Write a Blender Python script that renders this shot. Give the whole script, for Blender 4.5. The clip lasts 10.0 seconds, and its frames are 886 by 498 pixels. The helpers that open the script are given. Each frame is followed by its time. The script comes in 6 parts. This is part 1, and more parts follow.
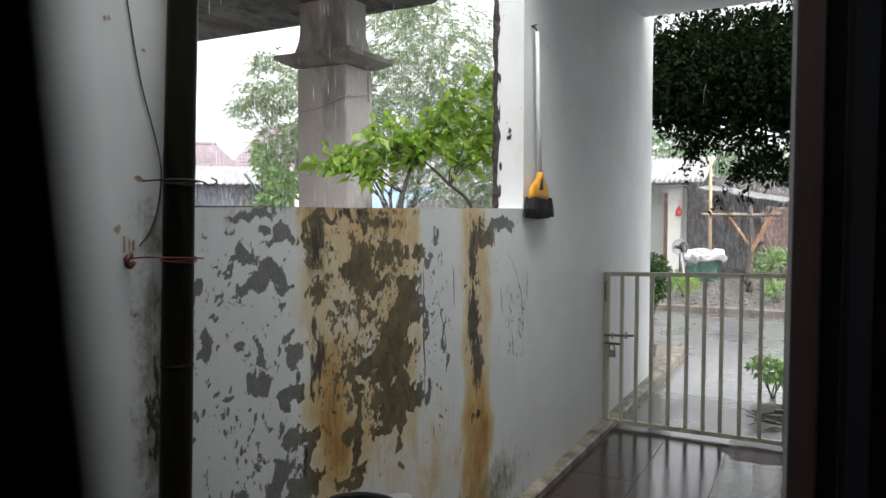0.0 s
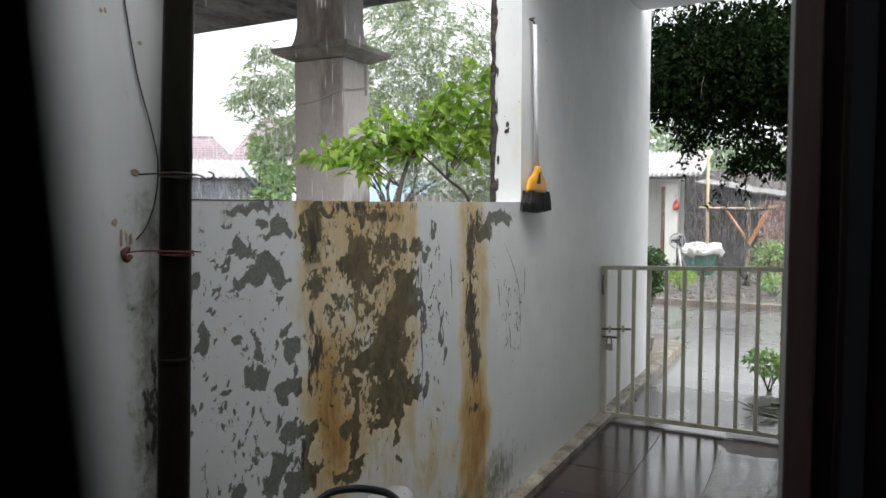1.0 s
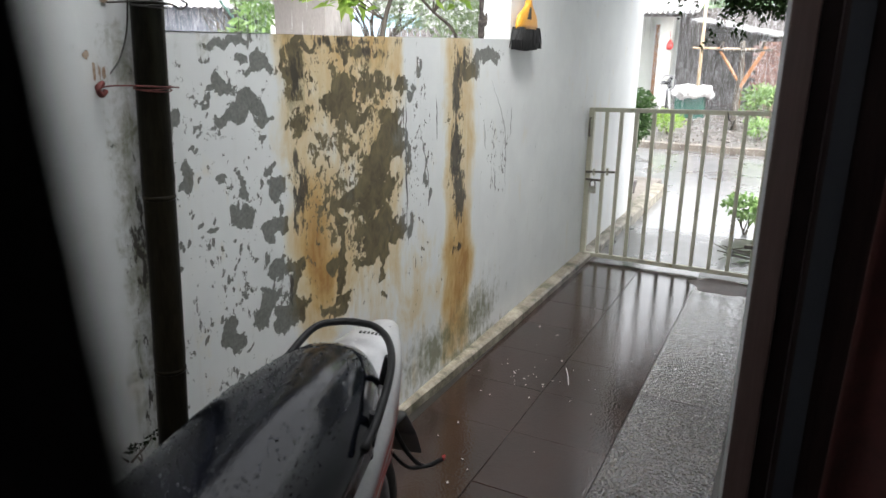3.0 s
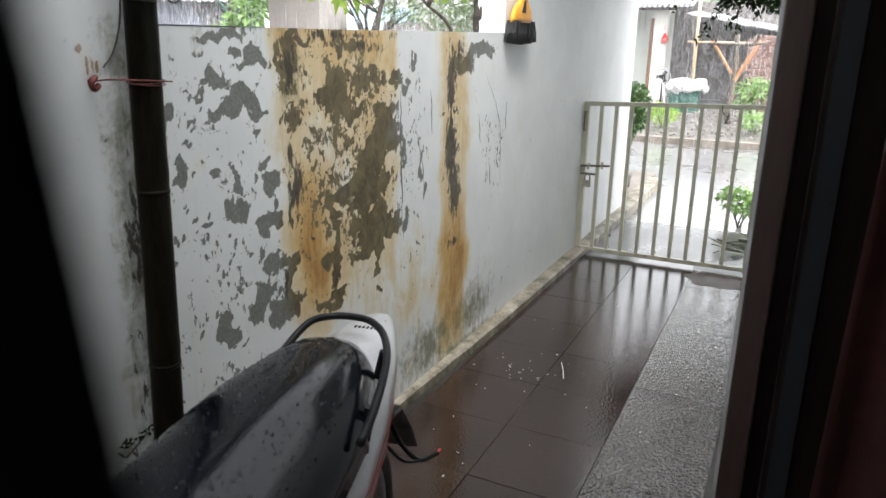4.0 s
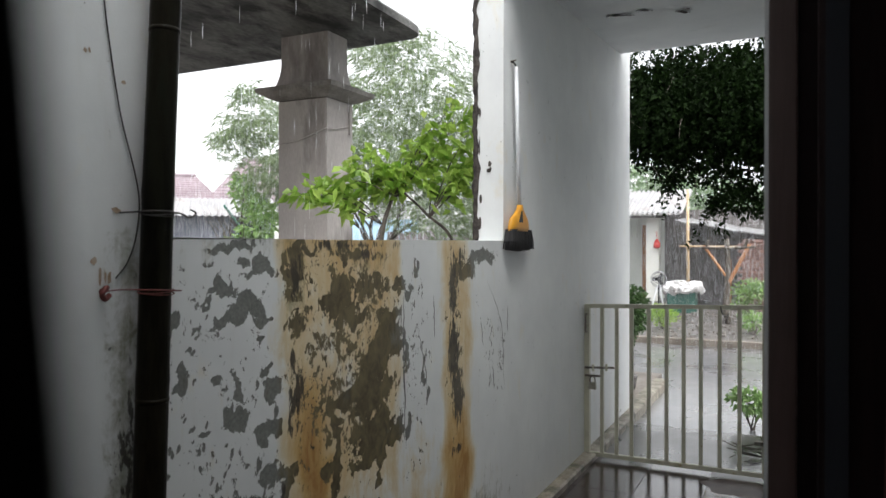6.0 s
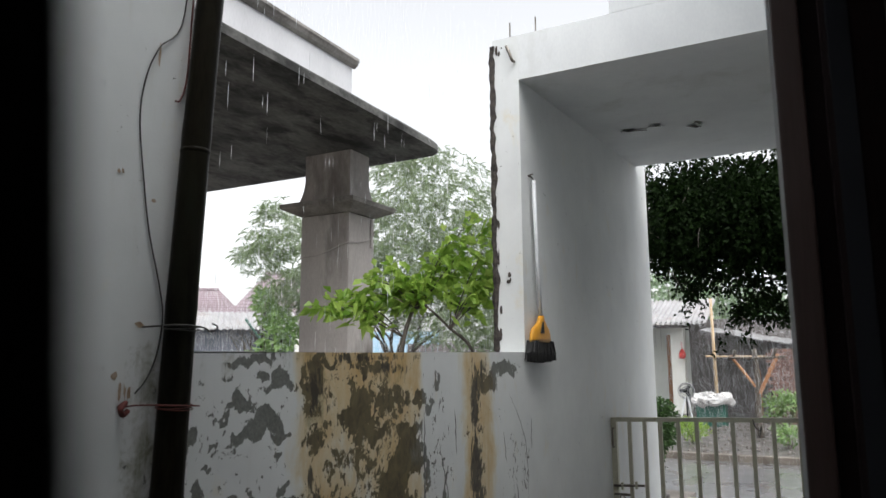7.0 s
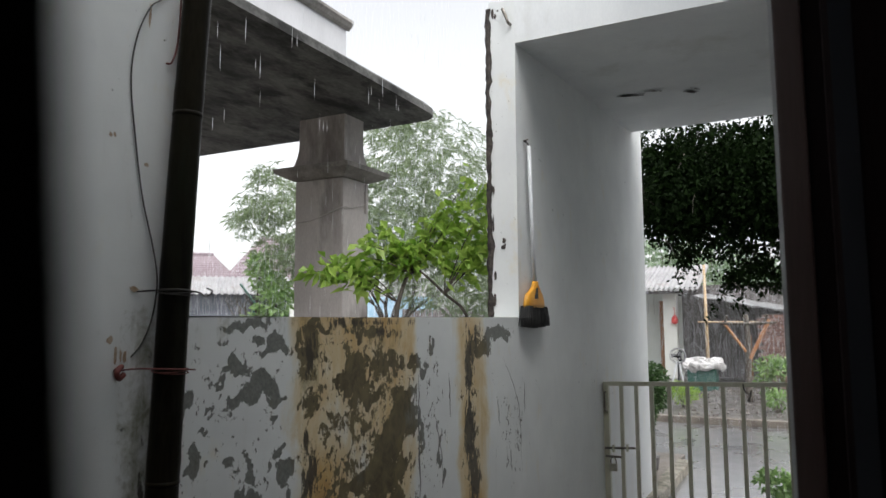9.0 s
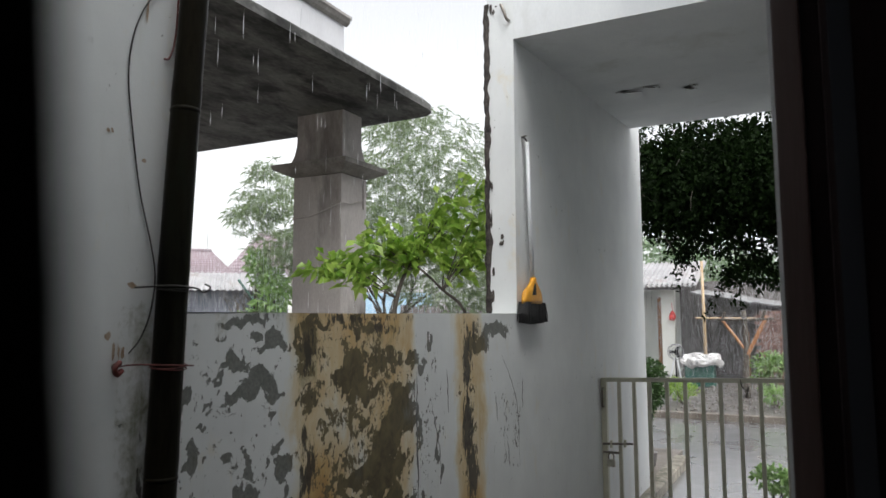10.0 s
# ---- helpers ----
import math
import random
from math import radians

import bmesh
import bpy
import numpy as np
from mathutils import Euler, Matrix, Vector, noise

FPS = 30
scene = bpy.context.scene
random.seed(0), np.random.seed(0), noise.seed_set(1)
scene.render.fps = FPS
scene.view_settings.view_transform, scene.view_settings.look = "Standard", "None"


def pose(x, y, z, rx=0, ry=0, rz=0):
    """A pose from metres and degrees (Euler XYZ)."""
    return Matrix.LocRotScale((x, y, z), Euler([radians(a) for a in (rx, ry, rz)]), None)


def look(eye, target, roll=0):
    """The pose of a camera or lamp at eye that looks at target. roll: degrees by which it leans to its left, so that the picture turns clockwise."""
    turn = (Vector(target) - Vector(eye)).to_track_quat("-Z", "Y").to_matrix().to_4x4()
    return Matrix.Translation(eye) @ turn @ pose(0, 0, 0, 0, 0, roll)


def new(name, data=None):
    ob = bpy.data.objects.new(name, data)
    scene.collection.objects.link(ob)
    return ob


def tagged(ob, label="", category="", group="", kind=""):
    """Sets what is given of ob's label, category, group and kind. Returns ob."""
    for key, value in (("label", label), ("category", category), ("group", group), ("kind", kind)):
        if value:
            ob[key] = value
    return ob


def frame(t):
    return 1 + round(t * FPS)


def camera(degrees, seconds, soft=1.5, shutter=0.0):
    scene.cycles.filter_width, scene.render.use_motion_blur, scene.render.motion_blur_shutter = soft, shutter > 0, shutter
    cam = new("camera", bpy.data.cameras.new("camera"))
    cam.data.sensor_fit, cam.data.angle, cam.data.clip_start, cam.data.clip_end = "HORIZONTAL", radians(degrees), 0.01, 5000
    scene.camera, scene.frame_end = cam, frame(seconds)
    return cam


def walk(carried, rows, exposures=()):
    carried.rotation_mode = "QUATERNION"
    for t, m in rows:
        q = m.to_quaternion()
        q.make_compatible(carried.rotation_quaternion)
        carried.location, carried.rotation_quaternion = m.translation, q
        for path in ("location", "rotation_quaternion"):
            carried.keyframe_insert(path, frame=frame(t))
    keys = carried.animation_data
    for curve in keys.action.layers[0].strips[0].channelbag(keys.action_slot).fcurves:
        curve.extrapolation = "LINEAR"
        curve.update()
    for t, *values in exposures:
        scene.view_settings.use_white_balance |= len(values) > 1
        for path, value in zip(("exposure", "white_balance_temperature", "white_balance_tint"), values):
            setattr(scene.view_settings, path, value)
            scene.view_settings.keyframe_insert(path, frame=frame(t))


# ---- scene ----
cam = camera(63.8, 10.0)
cam.data.dof.use_dof = True
cam.data.dof.focus_distance = 3.2
cam.data.dof.aperture_fstop = 7.0
PATH = [
    (0, pose(0, 0, 1.5, 87.24, -0.00, -62.05)),
    (0.5, pose(0, 0, 1.5, 86.99, 0.03, -62.16)),
    (1, pose(0, 0, 1.5, 86.73, -0.02, -62.25)),
    (1.5, pose(0, 0, 1.5, 86.22, -0.03, -61.97)),
    (2, pose(0, 0, 1.5, 82.92, -0.27, -61.46)),
    (2.5, pose(0, 0, 1.5, 76.31, -0.75, -62.64)),
    (2.7, pose(0, 0, 1.5, 74.55, -0.89, -62.84)),
    (4, pose(0, 0, 1.5, 73.53, -0.86, -63.74)),
    (4.5, pose(0, 0, 1.5, 79.29, -0.36, -63.91)),
    (5, pose(0, 0, 1.5, 83.39, -0.27, -64.15)),
    (6.3, pose(0, 0, 1.5, 92.80, 0.23, -63.10)),
    (6.5, pose(0, 0, 1.5, 95.14, 0.43, -62.66)),
    (7, pose(0, 0, 1.5, 98.79, 0.39, -61.96)),
    (7.5, pose(0, 0, 1.5, 98.56, 0.25, -61.75)),
    (8, pose(0, 0, 1.5, 97.18, 0.33, -62.12)),
    (8.5, pose(0, 0, 1.5, 96.32, 0.35, -62.33)),
    (9, pose(0, 0, 1.5, 96.01, 0.26, -62.41)),
    (9.5, pose(0, 0, 1.5, 95.85, 0.25, -62.45)),
    (10, pose(0, 0, 1.5, 95.70, 0.25, -62.56)),
]
walk(cam, PATH, exposures=[(0, 1.58), (1.6, 1.58), (2.5, 2.35), (4.0, 2.58), (4.6, 2.52), (5.2, 2.03), (6.5, 1.3), (7.5, 1.05), (10, 1.08)])

# ---- light: rain, a closed white sky ----
world = bpy.data.worlds.new("rain_sky")
scene.world = world
world.use_nodes = True
wt = world.node_tree
sky = wt.nodes.new("ShaderNodeTexSky")
sky.sky_type = "NISHITA"
sky.sun_disc = False
sky.sun_elevation = radians(60)
sky.sun_rotation = radians(220)
sky.air_density, sky.dust_density, sky.ozone_density = 1.0, 3.0, 1.5
flat = wt.nodes.new("ShaderNodeHueSaturation")
flat.inputs["Saturation"].default_value = 0.12
wt.links.new(sky.outputs[0], flat.inputs["Color"])
wt.links.new(flat.outputs[0], wt.nodes["Background"].inputs[0])
wt.nodes["Background"].inputs[1].default_value = 0.15
sun_data = bpy.data.lights.new("sun", "SUN")
sun_data.energy, sun_data.angle, sun_data.color = 1.1, radians(50), (1, 0.99, 0.985)
sun = new("sun", sun_data)
sun.matrix_world = look((-5.5, -6.5, 15), (0.0, 0.0, 0))

# ---- materials ----


def nodes_of(m):
    return m.node_tree.nodes, m.node_tree.links


def ramp(nt, fac, stops, mode="LINEAR"):
    r = nt.nodes.new("ShaderNodeValToRGB")
    r.color_ramp.interpolation = mode
    el = r.color_ramp.elements
    while len(el) < len(stops):
        el.new(0.5)
    for e, (p, c) in zip(el, stops):
        e.position = p
        e.color = (*c, 1) if len(c) == 3 else c
    nt.links.new(fac, r.inputs[0])
    return r.outputs[0]


def noise_node(nt, scale, detail=4, rough=0.6, stretch=(1, 1, 1), vec="Object", distort=0.0):
    tc = nt.nodes.new("ShaderNodeTexCoord")
    mp = nt.nodes.new("ShaderNodeMapping")
    mp.inputs["Scale"].default_value = stretch
    nt.links.new(tc.outputs[vec], mp.inputs[0])
    n = nt.nodes.new("ShaderNodeTexNoise")
    n.inputs["Scale"].default_value = scale
    n.inputs["Detail"].default_value = detail
    n.inputs["Roughness"].default_value = rough
    n.inputs["Distortion"].default_value = distort
    nt.links.new(mp.outputs[0], n.inputs["Vector"])
    return n.outputs[0]


def mix(nt, fac, a, b, blend="MIX"):
    m = nt.nodes.new("ShaderNodeMix")
    m.data_type = "RGBA"
    m.blend_type = blend
    for sock, v in ((m.inputs[0], fac), (m.inputs[6], a), (m.inputs[7], b)):
        if isinstance(v, (int, float)):
            sock.default_value = v
        elif isinstance(v, tuple):
            sock.default_value = (*v, 1)
        else:
            nt.links.new(v, sock)
    return m.outputs[2]


def calc(nt, op, a, b=0.0):
    m = nt.nodes.new("ShaderNodeMath")
    m.operation = op
    for sock, v in ((m.inputs[0], a), (m.inputs[1], b)):
        if isinstance(v, (int, float)):
            sock.default_value = v
        else:
            nt.links.new(v, sock)
    return m.outputs[0]


def attr(nt, name):
    a = nt.nodes.new("ShaderNodeAttribute")
    a.attribute_name = name
    return a.outputs["Fac"]


def bump(nt, height, strength, dist=0.01):
    b = nt.nodes.new("ShaderNodeBump")
    b.inputs["Strength"].default_value = strength
    b.inputs["Distance"].default_value = dist
    nt.links.new(height, b.inputs["Height"])
    nt.links.new(b.outputs[0], nt.nodes["Principled BSDF"].inputs["Normal"])


def surface(name, dark, light, scale=6.0, rough=0.7, grain=60.0, relief=0.25, dist=0.003, metal=0.0, rough2=None,
            stretch=(1, 1, 1), spread=0.0, dirt=None, dirt_scale=2.0, dirt_amount=0.55, coat=0.0, spec=0.5, coat_rough=0.12):
    """Two scales of colour, a roughness that varies, fine relief, some spread from object to object, and dirt."""
    m = bpy.data.materials.new(name)
    m.use_nodes = True
    nt = m.node_tree
    p = nt.nodes["Principled BSDF"]
    big = noise_node(nt, scale, 5, 0.6, stretch)
    small = noise_node(nt, grain, 3, 0.6, stretch)
    both = calc(nt, "ADD", calc(nt, "MULTIPLY", big, 0.7), calc(nt, "MULTIPLY", small, 0.3))
    col = ramp(nt, both, [(0.36, dark), (0.64, light)])
    if dirt:
        d = noise_node(nt, dirt_scale, 6, 0.65, stretch)
        col = mix(nt, ramp(nt, d, [(dirt_amount, (0, 0, 0)), (dirt_amount + 0.14, (1, 1, 1))]), col, dirt)
    if spread:
        oi = nt.nodes.new("ShaderNodeObjectInfo")
        k = calc(nt, "ADD", calc(nt, "MULTIPLY", oi.outputs["Random"], 2 * spread), 1 - spread)
        hs = nt.nodes.new("ShaderNodeHueSaturation")
        nt.links.new(k, hs.inputs["Value"])
        nt.links.new(col, hs.inputs["Color"])
        col = hs.outputs[0]
    nt.links.new(col, p.inputs["Base Color"])
    r2 = rough if rough2 is None else rough2
    rr = ramp(nt, big, [(0.38, (rough,) * 3), (0.62, (r2,) * 3)])
    nt.links.new(rr, p.inputs["Roughness"])
    p.inputs["Metallic"].default_value = metal
    p.inputs["Specular IOR Level"].default_value = spec
    p.inputs["Coat Weight"].default_value = coat
    p.inputs["Coat Roughness"].default_value = coat_rough
    bump(nt, both, relief, dist)
    return m


def leaf_material(name, dark, light, rough=0.4, trans=0.35, spec=0.4):
    m = bpy.data.materials.new(name)
    m.use_nodes = True
    nt = m.node_tree
    p = nt.nodes["Principled BSDF"]
    g = nt.nodes.new("ShaderNodeNewGeometry")
    col = ramp(nt, g.outputs["Random Per Island"], [(0.0, dark), (0.6, tuple((a + b) / 2 for a, b in zip(dark, light))), (1.0, light)])
    n = noise_node(nt, 25, 3)
    col = mix(nt, 0.35, col, ramp(nt, n, [(0.3, dark), (0.7, light)]))
    nt.links.new(col, p.inputs["Base Color"])
    p.inputs["Roughness"].default_value = rough
    p.inputs["Specular IOR Level"].default_value = spec
    t = nt.nodes.new("ShaderNodeBsdfTranslucent")
    nt.links.new(col, t.inputs[0])
    ms = nt.nodes.new("ShaderNodeMixShader")
    ms.inputs[0].default_value = trans
    nt.links.new(p.outputs[0], ms.inputs[1])
    nt.links.new(t.outputs[0], ms.inputs[2])
    nt.links.new(ms.outputs[0], nt.nodes["Material Output"].inputs[0])
    return m


def wall_paint():
    """White wall paint that has peeled to grey render, with ochre and black runs, mossy grime and shade painted beside
    the pole, by the fields on the mesh.
    """
    m = bpy.data.materials.new("peeling_white_paint")
    m.use_nodes = True
    nt = m.node_tree
    p = nt.nodes["Principled BSDF"]
    edge = noise_node(nt, 22, 10, 0.68, (1, 1, 0.75), distort=0.5)
    run = noise_node(nt, 9, 6, 0.65, (3.2, 1, 0.35))
    cloud = noise_node(nt, 3, 5, 0.6)
    fine = noise_node(nt, 120, 3, 0.6)
    white = ramp(nt, cloud, [(0.3, (0.66, 0.68, 0.68)), (0.7, (0.76, 0.78, 0.77))])
    white = mix(nt, ramp(nt, run, [(0.56, (0, 0, 0)), (0.75, (0.25, 0.25, 0.25))]), white, (0.55, 0.54, 0.48))
    # ochre soak
    och = calc(nt, "ADD", attr(nt, "ochre"), calc(nt, "MULTIPLY", calc(nt, "SUBTRACT", run, 0.5), 0.4))
    och = calc(nt, "ADD", och, calc(nt, "MULTIPLY", calc(nt, "SUBTRACT", noise_node(nt, 7, 6, 0.65, (1, 1, 0.6), distort=0.5), 0.5), 1.2))
    och_c = ramp(nt, och, [(0.2, (0.70, 0.66, 0.54)), (0.5, (0.64, 0.53, 0.34)), (0.78, (0.54, 0.36, 0.15)), (1.0, (0.36, 0.185, 0.05))])
    col = mix(nt, ramp(nt, och, [(0.12, (0, 0, 0)), (0.42, (1, 1, 1))]), white, och_c)
    # mossy grime, and the painted shade beside the bamboo pole
    ms = calc(nt, "ADD", attr(nt, "moss_shade"), calc(nt, "ADD", calc(nt, "MULTIPLY", calc(nt, "SUBTRACT", run, 0.5), 0.7), calc(nt, "MULTIPLY", calc(nt, "SUBTRACT", edge, 0.5), 1.5)))
    col = mix(nt, ramp(nt, ms, [(0.3, (0, 0, 0)), (0.75, (0.85, 0.85, 0.85))]), col, (0.16, 0.16, 0.08))
    # bare render where the paint has gone
    pe = calc(nt, "ADD", calc(nt, "SUBTRACT", calc(nt, "MULTIPLY", attr(nt, "peel"), 1.3), 0.14), calc(nt, "MULTIPLY", calc(nt, "SUBTRACT", edge, 0.5), 2.9))
    pe = calc(nt, "ADD", pe, calc(nt, "MULTIPLY", calc(nt, "SUBTRACT", noise_node(nt, 58, 6, 0.65, (1, 1, 0.6)), 0.5), 1.9))
    chips = calc(nt, "ADD", calc(nt, "MULTIPLY", attr(nt, "peel"), 0.55), noise_node(nt, 34, 6, 0.62, (1, 1, 0.75), distort=0.3))
    pe = calc(nt, "MAXIMUM", pe, calc(nt, "ADD", calc(nt, "MULTIPLY", calc(nt, "SUBTRACT", chips, 0.80), 4.0), 0.5))
    peel = ramp(nt, pe, [(0.485, (0, 0, 0)), (0.515, (1, 1, 1))])
    bare = ramp(nt, fine, [(0.3, (0.125, 0.132, 0.12)), (0.7, (0.215, 0.222, 0.205))])
    bare = mix(nt, ramp(nt, och, [(0.1, (0, 0, 0)), (0.36, (0.95, 0.95, 0.95))]), bare, ramp(nt, edge, [(0.35, (0.065, 0.05, 0.024)), (0.65, (0.165, 0.13, 0.062))]))
    col = mix(nt, peel, col, bare)
    # black runs
    dk = calc(nt, "ADD", attr(nt, "soot"), calc(nt, "MULTIPLY", calc(nt, "SUBTRACT", noise_node(nt, 30, 6, 0.7, (1.6, 1, 0.5)), 0.5), 2.4))
    col = mix(nt, ramp(nt, dk, [(0.5, (0, 0, 0)), (0.62, (0.92, 0.92, 0.92))]), col, (0.035, 0.03, 0.022))
    nt.links.new(col, p.inputs["Base Color"])
    nt.links.new(ramp(nt, cloud, [(0.3, (0.42,) * 3), (0.7, (0.6,) * 3)]), p.inputs["Roughness"])
    h = calc(nt, "ADD", calc(nt, "MULTIPLY", calc(nt, "SUBTRACT", 1.0, peel), 0.8), calc(nt, "MULTIPLY", fine, 0.25))
    bump(nt, h, 0.6, 0.002)
    return m


M_WALL = wall_paint()
M_WHITE = surface("white_plaster", (0.66, 0.68, 0.69), (0.75, 0.77, 0.77), 3, 0.55, 90, 0.15, 0.002, dirt=(0.56, 0.57, 0.55), dirt_scale=1.6, dirt_amount=0.56, stretch=(1, 1, 0.5))
# Base set low so that the room's dimness is in its colour.
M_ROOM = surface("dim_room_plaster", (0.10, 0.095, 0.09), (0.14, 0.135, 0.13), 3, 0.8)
M_MORTAR = surface("raw_black_mortar", (0.010, 0.009, 0.009), (0.09, 0.075, 0.065), 28, 0.9, 120, 0.9, 0.012)
M_RENDER = surface("grey_cement_render", (0.37, 0.34, 0.325), (0.54, 0.505, 0.48), 2.5, 0.8, 70, 0.4, 0.004, stretch=(1.5, 1.5, 0.5), dirt=(0.20, 0.18, 0.165), dirt_scale=1.8, dirt_amount=0.50)
M_PARAPET = surface("pale_cement_parapet", (0.55, 0.55, 0.57), (0.68, 0.68, 0.70), 2, 0.8, 60, 0.25, 0.003, stretch=(1.5, 1.5, 0.4))
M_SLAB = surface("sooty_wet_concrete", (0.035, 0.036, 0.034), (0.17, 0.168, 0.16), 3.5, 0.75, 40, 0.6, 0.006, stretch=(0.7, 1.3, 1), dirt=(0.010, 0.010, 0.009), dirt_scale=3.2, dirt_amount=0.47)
M_CAP = surface("weathered_moulding", (0.14, 0.13, 0.12), (0.34, 0.32, 0.30), 5, 0.85, 60, 0.4, 0.004)
M_LEDGE = surface("mossy_cement_ledge", (0.11, 0.092, 0.064), (0.40, 0.36, 0.29), 9, 0.45, 70, 0.6, 0.006, dirt=(0.05, 0.05, 0.025), dirt_scale=7, dirt_amount=0.49)
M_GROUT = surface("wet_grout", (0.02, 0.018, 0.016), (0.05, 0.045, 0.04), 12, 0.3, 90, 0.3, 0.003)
M_EARTH = surface("wet_earth", (0.08, 0.066, 0.055), (0.21, 0.185, 0.16), 1.2, 0.75, 20, 0.8, 0.03, rough2=0.5)
M_MUD = surface("wet_dark_gravel", (0.035, 0.03, 0.027), (0.12, 0.11, 0.10), 3, 0.6, 25, 0.9, 0.03, rough2=0.35)
M_SILT = surface("wet_brown_silt", (0.045, 0.028, 0.021), (0.09, 0.058, 0.045), 12, 0.45, 90, 0.5, 0.003)
M_APRON = surface("wet_cement_apron", (0.05, 0.045, 0.042), (0.12, 0.112, 0.105), 2.5, 0.22, 40, 0.2, 0.003, rough2=0.4, coat=0.5, coat_rough=0.25)
M_KERB = surface("wet_kerb_stone", (0.09, 0.075, 0.06), (0.22, 0.19, 0.16), 4, 0.5, 50, 0.4, 0.006)
M_GATE = surface("cream_gate_enamel", (0.42, 0.415, 0.32), (0.52, 0.51, 0.40), 8, 0.35, 90, 0.12, 0.001, dirt=(0.28, 0.22, 0.11), dirt_scale=14, dirt_amount=0.60)
M_CRACK = surface("grey_crack", (0.12, 0.125, 0.12), (0.24, 0.245, 0.24), 30, 0.8)
M_STEEL = surface("rusty_steel", (0.10, 0.085, 0.07), (0.28, 0.26, 0.23), 40, 0.45, 150, 0.3, 0.001, metal=0.8)
M_BRASS = surface("padlock_metal", (0.35, 0.33, 0.28), (0.55, 0.52, 0.45), 30, 0.35, 150, 0.15, 0.001, metal=0.9)
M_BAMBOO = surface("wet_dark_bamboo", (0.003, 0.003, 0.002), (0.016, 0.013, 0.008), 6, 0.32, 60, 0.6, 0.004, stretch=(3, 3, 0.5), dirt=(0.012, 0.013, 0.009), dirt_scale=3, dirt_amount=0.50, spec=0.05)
M_WIRE = surface("black_cable", (0.015, 0.014, 0.013), (0.04, 0.035, 0.03), 20, 0.5)
# Rusty red, its base taken down to the shadow the tie hangs in.
M_RUST = surface("red_rusty_wire", (0.07, 0.010, 0.008), (0.16, 0.028, 0.02), 40, 0.6)
M_FRAME = surface("dark_brown_door_frame", (0.07, 0.042, 0.037), (0.12, 0.075, 0.066), 4, 0.32, 50, 0.2, 0.001, stretch=(4, 4, 0.3))
# Near-black base of rebate and leaf stands for the dark interior.
M_SASH = surface("shade_black_door", (0.010, 0.006, 0.006), (0.022, 0.013, 0.013), 4, 0.45, 50, 0.15, 0.001, stretch=(4, 4, 0.3), spec=0.08)
M_CURTAIN = surface("black_curtain_cloth", (0.004, 0.004, 0.004), (0.010, 0.009, 0.009), 30, 0.95, 300, 0.2, 0.001)
M_MAROON = surface("maroon_cloth", (0.030, 0.006, 0.005), (0.062, 0.013, 0.010), 20, 0.9, 300, 0.3, 0.001)
M_BROOM = surface("orange_plastic", (0.62, 0.27, 0.02), (0.72, 0.36, 0.04), 12, 0.35, 80, 0.1, 0.001)
M_HANDLE = surface("white_coated_tube", (0.62, 0.64, 0.66), (0.74, 0.75, 0.76), 12, 0.35)
M_BRISTLE = surface("black_bristle", (0.008, 0.008, 0.008), (0.03, 0.03, 0.03), 50, 0.6, 300, 0.6, 0.004, stretch=(8, 8, 0.5))
M_SILVER = surface("silver_scooter_plastic", (0.40, 0.405, 0.415), (0.50, 0.505, 0.515), 5, 0.3, 90, 0.05, 0.001, metal=0.15, coat=0.4)
M_RED = surface("red_decal", (0.26, 0.012, 0.012), (0.38, 0.025, 0.02), 20, 0.3)
M_BLACK = surface("black_plastic", (0.008, 0.008, 0.009), (0.02, 0.02, 0.021), 20, 0.4, 200, 0.2, 0.001, spec=0.14)
M_TYRE = surface("tyre_rubber", (0.015, 0.015, 0.015), (0.035, 0.034, 0.033), 20, 0.6, 150, 0.5, 0.002)
M_ALLOY = surface("grey_alloy", (0.20, 0.20, 0.21), (0.36, 0.36, 0.37), 10, 0.4, 100, 0.1, 0.001, metal=0.8)
M_WATERDROP = bpy.data.materials.new("raindrop")
M_WATERDROP.use_nodes = True
_p = M_WATERDROP.node_tree.nodes["Principled BSDF"]
_p.inputs["Base Color"].default_value = (0.9, 0.95, 1, 1)
_p.inputs["Roughness"].default_value = 0.02
_p.inputs["Transmission Weight"].default_value = 1.0
_p.inputs["IOR"].default_value = 1.33
M_GLASS = bpy.data.materials.new("glint_grey_glass")
M_GLASS.use_nodes = True
_p = M_GLASS.node_tree.nodes["Principled BSDF"]
# Blue-grey base stands in for light reflected along the strip.
_p.inputs["Base Color"].default_value = (0.030, 0.032, 0.038, 1)
_p.inputs["Roughness"].default_value = 0.2
_p.inputs["Specular IOR Level"].default_value = 0.35
M_BARK = surface("wet_bark", (0.035, 0.03, 0.024), (0.13, 0.11, 0.09), 8, 0.7, 50, 0.7, 0.01, stretch=(3, 3, 0.6))
# Timber base lightened for the haze across the street.
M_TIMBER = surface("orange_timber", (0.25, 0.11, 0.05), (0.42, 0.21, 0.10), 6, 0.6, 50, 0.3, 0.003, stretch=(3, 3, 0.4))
M_POLE = surface("dry_bamboo", (0.36, 0.25, 0.14), (0.52, 0.39, 0.24), 6, 0.55, 50, 0.3, 0.003, stretch=(3, 3, 0.4))
M_SHEET = surface("corrugated_grey_sheet", (0.22, 0.215, 0.22), (0.40, 0.395, 0.40), 1.5, 0.4, 30, 0.25, 0.004, dirt=(0.22, 0.18, 0.16), dirt_scale=1.2, dirt_amount=0.55)
M_OLDSHEET = surface("old_dull_sheet", (0.09, 0.09, 0.092), (0.26, 0.258, 0.255), 2.5, 0.5, 30, 0.3, 0.006)
